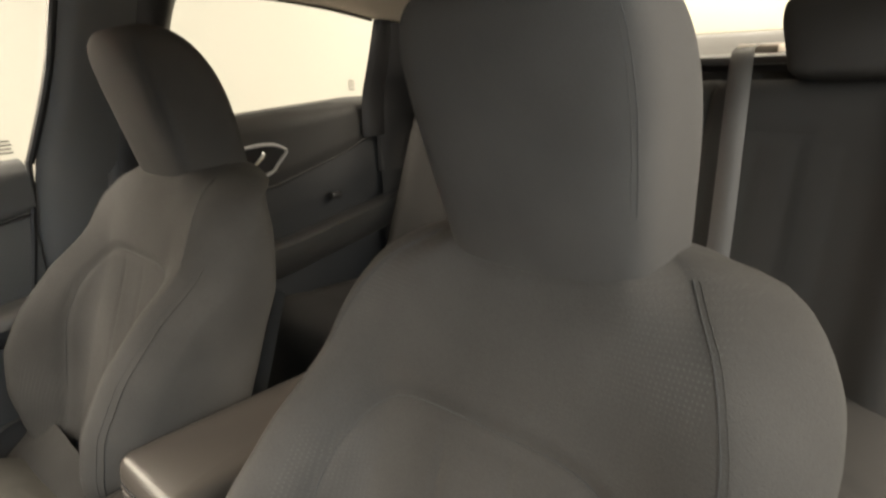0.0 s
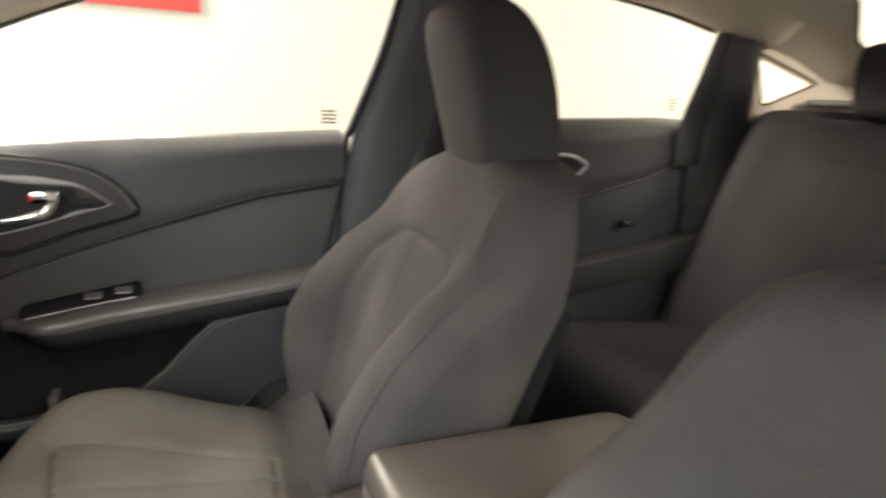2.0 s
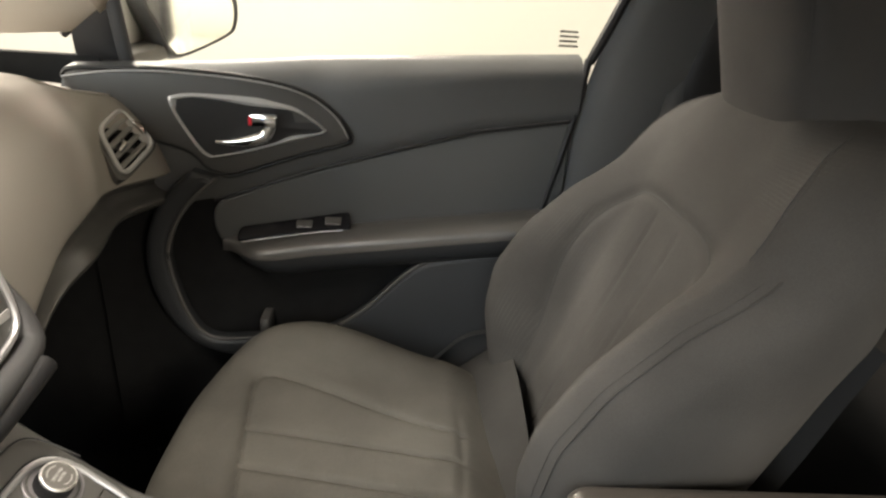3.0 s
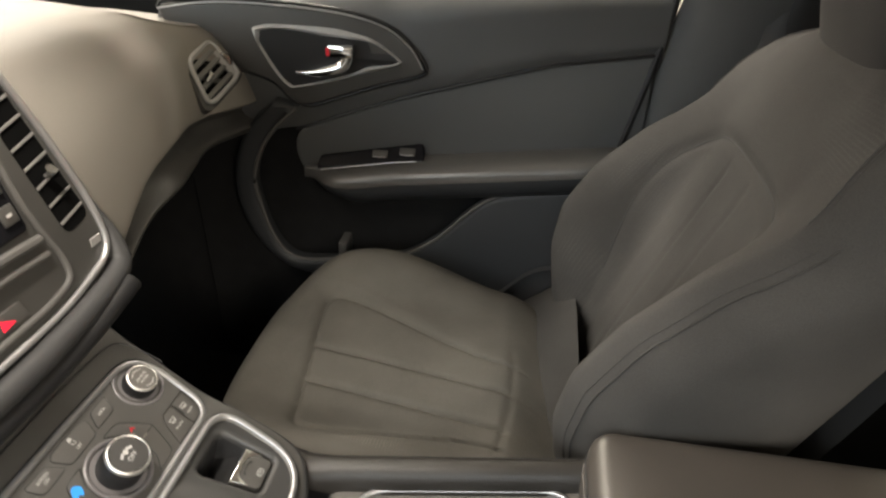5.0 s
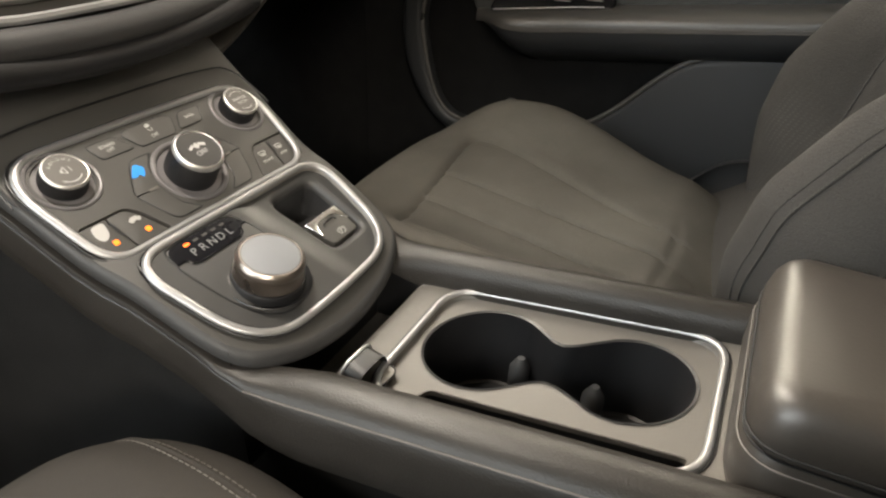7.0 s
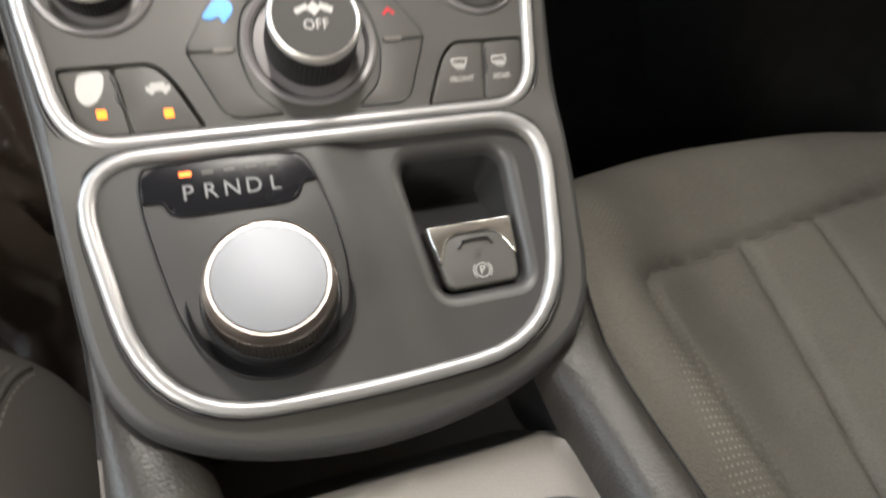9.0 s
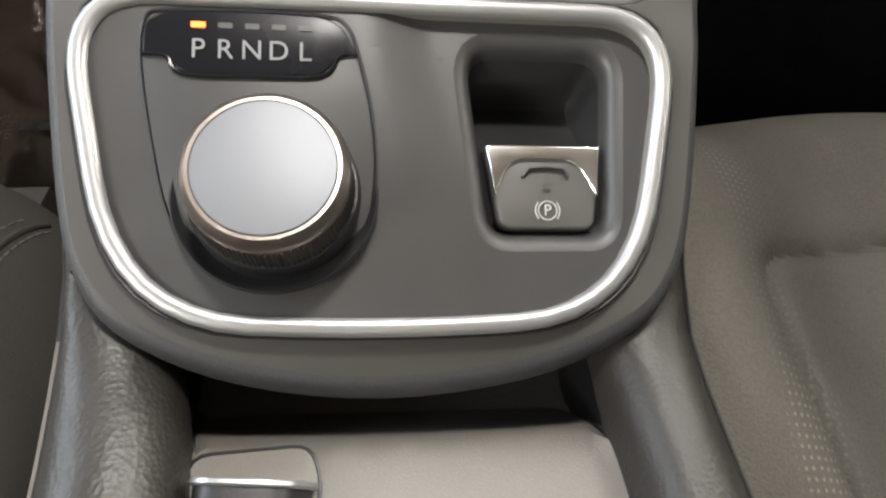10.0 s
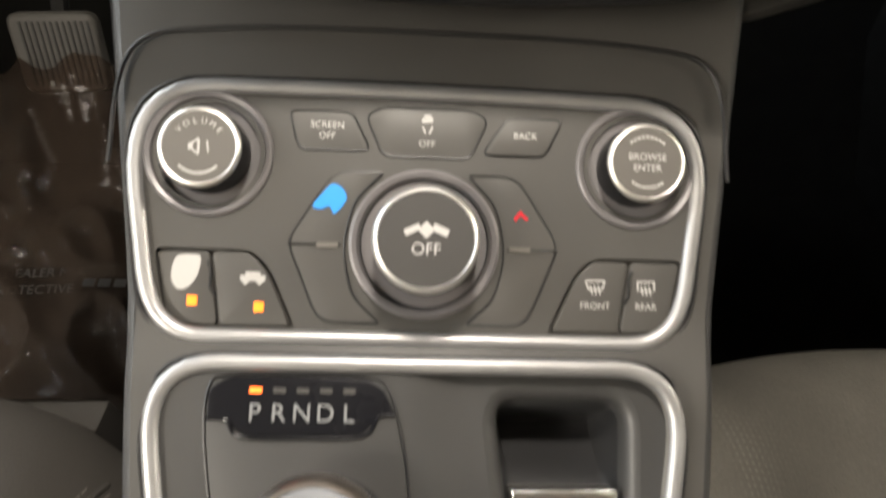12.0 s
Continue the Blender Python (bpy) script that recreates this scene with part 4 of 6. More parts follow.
# gate plate, display window and letters
GP = lambda x, y, h=0.0: on_lower(x, y, h + 0.0003)
gp = part("gate_plate", slab(inset(gate, 0.0006), GP, 0.004, 0.0005), DECK, console)
part("plate_gap", tube([on_lower(x, y, 0.0001) for x, y in gate], 0.0006, 5, closed=True), BLACK, gp)
win = rounded([(-0.0757, 0.0300), (-0.069, 0.0333), (-0.0425, 0.0340), (-0.0195, 0.0333), (-0.0132, 0.0300), (-0.0093, 0.0222), (-0.0150, 0.0215), (-0.0205, 0.0155), (-0.0635, 0.0150), (-0.0685, 0.0200), (-0.0757, 0.0205)], [0.003, 0.004, 0.01, 0.004, 0.003, 0.001, 0.003, 0.004, 0.004, 0.003, 0.001], 4)
pw = part("position_window", slab(win, lambda x, y, h: GP(x, y, h + 0.0006), 0.001, 0.0006), GLOSS, gp, "glossy black gear display")
part("window_rim", tube([GP(x, y, 0.0006) for x, y in smooth_open([(-0.0757, 0.0205), (-0.0685, 0.0200), (-0.0635, 0.0150), (-0.042, 0.0148), (-0.0205, 0.0155), (-0.0150, 0.0215), (-0.0093, 0.0222)], 4)], 0.0007, 6), GLOSS, pw)
for i, ch in enumerate("PRNDL"):
    x = -0.0590 + 0.0083 * i
    writing(ch, 0.0088, GREY_INK, pw, flat_at(on_lower(x, 0.0222, 0.0012), 0.5), "gear_letter")
    part("lit_mark" if i == 0 else "mark", slab(rounded([(x - 0.0022, 0.0302), (x + 0.0022, 0.0302), (x + 0.0022, 0.0286), (x - 0.0022, 0.0286)], 0.0003, 2), lambda a, b, h: on_lower(a, b, h + 0.0012), 0.0003), ORANGE if i == 0 else PANEL, pw)
# rotary gear selector
base = on_lower(-0.0345, -0.0188, 0.0)
m = axis_at(base, (0, -0.27, 0.963))
KR, KH = 0.90, 0.84
K = lambda prof: [(r * KR, h * KH) for r, h in prof]
rs = part("rotary_selector", lathe([(0.0315, 0.0004), (0.0308, 0.0012), (0.0295, 0.0002), (0.0285, -0.0015), (0.024, -0.003)], 64, m), BLACK, console, "black selector collar")
part("selector_skirt", lathe(K([(0.0290, -0.003), (0.0288, 0.004), (0.0278, 0.006)]), 64, m), BLACK, rs)
bm = bmesh.new()
for i in range(96):
    a = 2 * math.pi * i / 96
    tube([m @ Vector((0.0268 * KR * math.cos(a), 0.0268 * KR * math.sin(a), 0.0045 * KH)), m @ Vector((0.0258 * KR * math.cos(a), 0.0258 * KR * math.sin(a), 0.0175 * KH))], 0.0005, 4, bm=bm)
part("grip_ribs", bm, KNURL, rs)
part("knob_side", lathe(K([(0.0270, 0.0035), (0.0266, 0.005), (0.0255, 0.0178), (0.0263, 0.0195), (0.0265, 0.0215), (0.0258, 0.0240), (0.0236, 0.0264), (0.0222, 0.0264)]), 72, m), KNURL, rs, "brushed metal knob side")
part("knob_face", lathe(K([(0.0222, 0.0257), (0.0220, 0.0264), (0.018, 0.0268), (0.010, 0.0273), (0.003, 0.0275)]), 72, m), KNOBTOP, rs, "matt silver knob face")
part("face_groove", tube([m @ Vector((0.0222 * KR * math.cos(a), 0.0222 * KR * math.sin(a), 0.0263 * KH)) for a in (2 * math.pi * i / 72 for i in range(72))], 0.0003, 5, closed=True), BLACK, rs)
# parking brake switch
eb = part("brake_switch", slab(rounded([(0.0335, -0.0018), (0.0745, -0.0018), (0.0725, -0.0165), (0.071, -0.0258), (0.069, -0.0278), (0.041, -0.0278), (0.038, -0.0258), (0.0365, -0.0165)], [0.0015, 0.0015, 0.004, 0.003, 0.003, 0.003, 0.003, 0.004], 3), lambda x, y, h: on_lower(x, y, h - 0.0052 - 0.35 * (y + 0.0245) * 0.3), 0.014, 0.0012), BUTTON, console, "parking brake switch")
part("chrome_cap", slab(rounded([(0.0338, -0.0016), (0.0742, -0.0016), (0.0722, -0.0180), (0.0665, -0.0085), (0.0625, -0.0065), (0.0455, -0.0065), (0.0415, -0.0085), (0.0368, -0.0180)], [0.0015, 0.0015, 0.001, 0.003, 0.003, 0.003, 0.003, 0.001], 3), lambda x, y, h: on_lower(x, y, h - 0.0040 - 0.105 * (y + 0.0245)), 0.003, 0.0008), CHROME, eb, "bright chrome lip")
m = flat_at(on_lower(0.0545, -0.0222, -0.0043), 0.46)
writing("P", 0.0052, WHITE_INK, eb, m)
ring = [m @ Vector((0.0031 * math.cos(a), 0.0031 * math.sin(a), 0)) for a in (2 * math.pi * i / 24 for i in range(24))]
part("brake_symbol", tube(ring, 0.00022, 5, closed=True), WHITE_INK, eb)
for s in (0, 180):
    part("brake_arc", tube([m @ Vector((0.0041 * math.cos(radians(a + s)), 0.0041 * math.sin(radians(a + s)), 0)) for a in range(-42, 43, 12)], 0.00022, 5), WHITE_INK, eb)
part("switch_ridge", tube([on_lower(x, y, -0.0058) for x, y in ((0.0465, -0.0118), (0.0485, -0.0092), (0.0545, -0.0088), (0.0605, -0.0092), (0.0625, -0.0118))], 0.0007, 6), BLACK, eb)
part("switch_lamp", box(-0.0016, 0.0016, -0.0006, 0.0006, 0, 0.0004, 0, flat_at(on_lower(0.0545, -0.0142, -0.0040), 0.46)), PANEL, eb)

# low tray with the cup holder, side rails
CT = rounded([(-0.0585, -0.112), (0.0775, -0.112), (0.0775, -0.322), (-0.0585, -0.322)], 0.03, 8)
tray_outer = [(-0.078, -0.03), (0.080, -0.03), (0.092, -0.36), (-0.078, -0.36)]
part("tray", refined(tray_outer, [CT], 0.02, on_cup, 0.012), TRAY, console, "grey grained tray around the cup holder")
# black walls added to keep the hollow under the bridge in shade
part("hollow_back", grid([[(x, -0.040, z) for x in (-0.095, 0.0, 0.095)] for z in (0.26, 0.32, 0.37)]), BLACK, console)
for x in (-0.0745, 0.0775):
    part("hollow_side", grid([[(sk(x, y), y, z) for y in (-0.116, -0.09, -0.06, -0.03)] for z in (0.27, 0.31, 0.338)]), BLACK, console)
part("cup_trim", tube([on_cup(x, y, 0.0008) for x, y in CT], 0.0028, 10, closed=True, flat=0.8), SATIN, console, "satin silver cup holder rim")
part("trim_gap", tube([on_cup(x, y, 0.0004) for x, y in inset(CT, -0.0034)], 0.0009, 6, closed=True), BLACK, console)
cups = []
for a in range(-130, 131, 13):
    cups.append((0.0185 + 0.0455 * math.sin(radians(a)), -0.166 + 0.0445 * math.cos(radians(a))))
cups.append((0.0390, -0.2165))
for a in range(50, 311, 13):
    cups.append((0.0195 + 0.0425 * math.sin(radians(a)), -0.268 + 0.042 * math.cos(radians(a))))
cups.append((-0.0030, -0.2165))
cups = smooth_closed(cups, 3)
slot = rounded([(-0.0550, -0.142), (-0.0365, -0.149), (-0.0380, -0.314), (-0.0560, -0.308)], 0.005, 4)
part("cup_plate", holed(inset(CT, 0.002), [cups, slot], lambda x, y, h: on_cup(x, y, h - 0.005), 0.004), TRAY, console)
rows = [[on_cup(x, y, h) for x, y in inset(cups, q)] for h, q in ((-0.004, -0.001), (-0.0048, 0.001), (-0.02, 0.0015), (-0.05, 0.004), (-0.072, 0.006), (-0.075, 0.010))]
part("cup_wall", grid(rows, wrap=True), BLACK, console, "black cup wells")
part("cup_floor", holed(inset(cups, 0.008), [], lambda x, y, h: on_cup(x, y, h - 0.074), 0.004), BLACK, console)
rows = [[on_cup(x, y, h) for x, y in inset(slot, q)] for h, q in ((-0.0046, -0.0005), (-0.03, 0.001), (-0.045, 0.002))]
part("slot_wall", grid(rows, wrap=True), BLACK, console)
part("slot_floor", slab(inset(slot, 0.001), lambda x, y, h: on_cup(x, y, h - 0.044), 0.001), BLACK, console)
rows = [[on_cup(x, y, h) for x, y in inset(CT, q)] for h, q in ((0.0, 0.0), (-0.005, 0.0022))]
part("holder_wall", grid(rows, wrap=True), TRAY, console)
for cx, cy, a in ((0.040, -0.186, 40), (0.036, -0.246, 130)):
    part("cup_finger", tube([on_cup(cx + 0.006 * math.cos(radians(a)), cy, h) for h in (-0.030, -0.040, -0.056, -0.066)], [0.003, 0.0085, 0.0085, 0.003], 12), SOFT, console, "rubber cup gripping finger")
# power socket flap
sp = thing("socket_flap", "black power socket flap with raised silver-edged tab", "socket cover")
fp = rounded([(-0.0650, -0.0875), (-0.0260, -0.0850), (-0.0225, -0.0980), (-0.0310, -0.1240), (-0.0520, -0.1210), (-0.0630, -0.1040)], [0.008, 0.006, 0.008, 0.007, 0.007, 0.008], 4)
part("flap", slab(fp, lambda x, y, h: on_cup(x, y, h + 0.0008), 0.002, 0.0005), TRAY, sp)
part("flap_gap", tube([on_cup(x, y, 0.0006) for x, y in fp], 0.0008, 5, closed=True), BLACK, sp)
m = Matrix.Translation(on_cup(-0.0440, -0.1020, 0.0)) @ Euler((radians(8), 0, radians(-4))).to_matrix().to_4x4()
arch_line = rounded([(-0.0175, -0.002), (-0.0150, 0.0180), (0.0120, 0.0180), (0.0180, 0.006), (0.0180, -0.002)], [0.0005, 0.009, 0.008, 0.005, 0.0005], 6)
part("tab", slab(arch_line, lambda x, z, h: m @ Vector((x, 0.0055 + h, z)), 0.0150, 0.0012), BLACK, sp)
part("tab_edge", tube([m @ Vector((x * 1.02, 0.0048, z * 1.02)) for x, z in arch_line if z > -0.001], 0.0012, 6), SATIN, sp, "thin silver edge")

# padded armrest lid
lid = thing("armrest_lid", "padded black leather armrest lid with stitched edge on the console", "armrest")
LO = rounded([(-0.066, -0.330), (0.098, -0.330), (0.092, -0.690), (-0.052, -0.690)], [0.030, 0.026, 0.045, 0.045], 8)
LC = Vector((0.020, -0.511))
rows = []
for grow, z in ((-0.006, 0.352), (-0.001, 0.358), (0.0015, 0.366), (0.0015, 0.384), (0.0, 0.3935), (-0.0015, 0.3965), (0.0, 0.3995), (0.0, 0.410), (-0.002, 0.4195), (-0.006, 0.4262), (-0.011, 0.4298), (-0.017, 0.4312)):
    rows.append([(sk(x, y), y, z - 0.009 * (y + 0.33)) for x, y in inset(LO, -grow)])
rim = inset(LO, 0.017)
for q, z in ((0.86, 0.4322), (0.7, 0.4330), (0.45, 0.4336), (0.2, 0.4338)):
    rows.append([(LC.x + (sk(x, y) - LC.x) * q, LC.y + (y - LC.y) * q, z - 0.009 * (y + 0.33)) for x, y in rim])
part("cushion", grid(rows, wrap=True, cap=True), LID, lid)
for zz, dd, mt in ((0.3965, -0.0002, BLACK), (0.4015, 0.0006, SEAMLINE), (0.3905, 0.0012, THREAD)):
    part("stitch_line", tube([(sk(x, y), y, zz - 0.009 * (y + 0.33)) for x, y in inset(LO, -dd)], 0.0007, 5, closed=True), mt, lid)
# lip and box under the lid
LB = rounded([(-0.085, -0.322), (0.094, -0.326), (0.088, -0.70), (-0.085, -0.70)], [0.022, 0.022, 0.03, 0.03], 6)
rows = [[(sk(x, y), y, z) for x, y in inset(LB, q)] for q, z in ((0.0, 0.05), (0.0, 0.348), (0.001, 0.352), (0.004, 0.354), (0.02, 0.354))]
part("storage_box", grid(rows, wrap=True), LEATHER, console, "black leather storage box below the lid")
part("lid_lip", tube([(sk(x, y), y, 0.3545) for x, y in inset(LB, 0.004)], 0.0022, 6, closed=True), SOFT_GREY, console)


# ---- front seats ----
BE, BN = Vector((0, -0.400, 0.916)), Vector((0, 0.916, 0.400))
BASE = Vector((0, -0.335, 0.215))
TOP = 0.612
# half width, bolster crest, middle and thickness of the backrest against the way up it
HALF = [(-0.02, 0.17), (0.03, 0.205), (0.10, 0.230), (0.17, 0.242), (0.24, 0.242), (0.30, 0.238), (0.36, 0.235), (0.42, 0.236), (0.476, 0.236), (0.514, 0.230), (0.545, 0.217), (0.57, 0.198), (0.588, 0.175), (0.60, 0.145), (0.608, 0.10), (0.612, 0.05)]
CREST = [(-0.02, -0.020), (0.03, 0.036), (0.064, 0.066), (0.132, 0.107), (0.20, 0.125), (0.276, 0.116), (0.361, 0.084), (0.40, 0.060), (0.434, 0.044), (0.50, 0.036), (0.544, 0.020), (0.577, -0.012), (0.612, -0.045)]
MIDDLE = [(-0.02, 0.0), (0.10, 0.014), (0.25, 0.022), (0.42, 0.030), (0.50, 0.036), (0.55, 0.030), (0.585, 0.010), (0.612, -0.030)]
CORNER = [(-0.02, 0.13), (0.10, 0.180), (0.20, 0.195), (0.30, 0.196), (0.40, 0.192), (0.46, 0.186), (0.50, 0.174), (0.53, 0.160), (0.56, 0.137), (0.59, 0.112), (0.612, 0.02)]
THICK = [(-0.02, 0.10), (0.1, 0.128), (0.3, 0.130), (0.42, 0.125), (0.50, 0.096), (0.55, 0.074), (0.585, 0.056), (0.612, 0.046)]


def interp(table, s):
    return float(np.interp(s, [p[0] for p in table], [p[1] for p in table]))


def soft_interp(table, s, w=0.012):
    return (interp(table, s - w) + interp(table, s) * 2 + interp(table, s + w)) / 4


def arch(x, s):
    """Below nought inside the arched centre panel of the backrest, in metres or so from its seam."""
    ax, as_ = abs(x) / (0.118 + 0.030 * smoothstep(0.05, 0.34, s)), max(0.0, s - 0.16) / 0.262
    return ((ax ** 5 + as_ ** 5) ** 0.2 - 1) * 0.135


def back_front(x, s):
    """How far the front of the backrest stands proud of its frame."""
    a, xc = soft_interp(HALF, s), soft_interp(CORNER, s)
    xc = min(xc, a - 0.012)
    u = abs(x)
    mid, top = soft_interp(MIDDLE, s), soft_interp(CREST, s)
    inner = xc * (0.52 + 0.10 * smoothstep(0.35, 0.5, s))
    d = mid + (top - mid) * smoothstep(inner, xc, u)
    over = min(1.0, max(0.0, (u - xc) / (a - xc)))
    d -= (0.070 - 0.022 * smoothstep(0.50, 0.58, s)) * (1 - max(0.0, 1 - over ** 1.5) ** (1 / 1.5))
    f = arch(x, s)
    d -= 0.0055 * bump1(f, 0.0, 0.0042)
    if f < 0:
        d -= (0.0030 * bump1(u, 0.034, 0.0034)) * smoothstep(0, -0.02, f) + 0.002 * smoothstep(0, -0.012, f)
    return d


def back_point(x, s, lift=0.0):
    return BASE + BE * s + BN * (back_front(x, s) + lift) + Vector((x, 0, 0))


def backrest():
    rows = []
    for i in range(151):
        s = -0.02 + (TOP + 0.02) * (1 - (1 - i / 150) ** 1.25)
        a, th = soft_interp(HALF, s), soft_interp(THICK, s)
        row = []
        for j in range(111):
            q = -1 + 2 * j / 110
            x = a * math.copysign(1 - (1 - abs(q)) ** 1.2, q) if q else 0
            row.append(back_point(x, s))
        edge = back_front(a, s)
        for j in range(1, 30):
            q = 1 - 2 * j / 30
            x = a * math.copysign(abs(q) ** 0.6, q) if q else 0
            d = -th + (edge + th) * abs(q) ** 7
            row.append(BASE + BE * s + BN * min(d, edge) + Vector((x, 0, 0)))
        rows.append(row)
    return grid(rows, wrap=True, cap=True)


def panel_half(y):
    return 0.072 + 0.063 * smoothstep(-0.25, 0.03, y)


def cushion_top(x, y):
    """Height of the seat cushion over its base."""
    z = 0.296 + 0.018 * smoothstep(-0.3, 0.05, y) + 0.032 * smoothstep(0.10, 0.19, abs(x)) * smoothstep(0.15, 0.0, y)
    rho = ((abs(x) / 0.254) ** 2.8 + (max(0.0, y + 0.09) / 0.213) ** 2.8) ** (1 / 2.8)
    over = min(1.0, max(0.0, rho - 0.72) / 0.28)
    z -= 0.085 * (1 - math.sqrt(max(0.0, 1 - over ** 2.2)))
    z -= 0.05 * smoothstep(-0.24, -0.36, y)
    z -= 0.05 * smoothstep(-0.03, -0.27, y) * smoothstep(0.10, 0.22, abs(x))
    mid = -0.024 + 0.10 * min(0.0, y)
    f = ((abs(x - mid) / panel_half(y)) ** 9 + (max(0.0, y + 0.08 - 0.15 * x) / 0.096) ** 9) ** (1 / 9) - 1
    z -= 0.0058 * bump1(f * 0.12, 0, 0.0034) * smoothstep(-0.30, -0.24, y)
    z += 0.004 * smoothstep(0.0, 0.02, f * 0.12) * smoothstep(-0.28, -0.1, y)
    z -= 0.0022 * bump1(y + 0.262 - 0.9 * x * x, 0, 0.005) * smoothstep(0.12, 0.08, abs(x - mid))
    if f < 0:
        for k in (-1, 1):
            c = mid - 0.010 + k * 0.0315
            z -= 0.0058 * bump1(x, c, 0.0026) * smoothstep(0.0, -0.06, f) * smoothstep(-0.265, -0.25, y)
            z -= 0.0016 * smoothstep(0.018, 0.0, (x - c) * k) * smoothstep(-0.01, 0.0, (x - c) * k) * smoothstep(0.0, -0.06, f)
    return z


def cushion():
    rows = []
    for i in range(141):
        y = 0.121 - 0.476 * (i / 140) ** 1.15
        w = 0.254 * max(0.3, (1 - (max(0.0, y + 0.09) / 0.213) ** 2.8)) ** (1 / 2.8)
        row = []
        for j in range(161):
            q = -1 + 2 * j / 160
            row.append((q * w, y, cushion_top(q * w, y)))
        low = 0.13
        zl = cushion_top(w, y)
        for x, z in ((w + 0.002, zl - 0.03), (w * 0.98, low + 0.02), (w * 0.9, low), (0, low - 0.01), (-w * 0.9, low), (-w * 0.98, low + 0.02), (-w - 0.002, zl - 0.03)):
            row.append((x, y, min(z, zl)))
        rows.append(row)
    return grid(rows, wrap=True, cap=True)


def headrest_point(w, h, d, t, a):
    """A point of a padded block: level front, crown falling away behind, narrower below. t: up it, a: round it."""
    e = max(0.0, 1 - abs(2 * t - 1) ** (7.0 if t > 0.5 else 12.0)) ** 0.5
    ww = w / 2 * (0.84 + 0.16 * smoothstep(0.0, 0.75, t)) * (0.55 + 0.45 * e)
    front = d / 2 * (0.55 + 0.45 * e)
    u, v = max(0.0, t - 0.40) / 0.60, max(0.0, 0.30 - t) / 0.30
    back = -d / 2 + d * 0.80 * (1 - math.sqrt(max(0.0, 1 - u ** 2.2))) + 0.12 * d * v * v
    back = min(back, front - 0.012)
    c, s = math.cos(a), math.sin(a)
    x = ww * math.copysign(abs(c) ** 0.34, c)
    y = (front + back) / 2 + (front - back) / 2 * math.copysign(abs(s) ** (0.36 if s > 0 else 0.6), s)
    if s > 0:
        y += 0.007 * (1 - (x / ww) ** 2) * e
    return Vector((x, y, -h / 2 + h * t))


def headrest_mesh(w, h, d):
    rows = []
    for i in range(49):
        t = 0.5 - 0.5 * math.cos(math.pi * i / 48)
        rows.append([headrest_point(w, h, d, t, 2 * math.pi * k / 72) for k in range(72)])
    return grid(rows, wrap=True, cap=True)


def tilt(m, bm):
    bmesh.ops.transform(bm, matrix=m, verts=bm.verts)
    return bm


HEAD = (0.220, 0.282, 0.124)


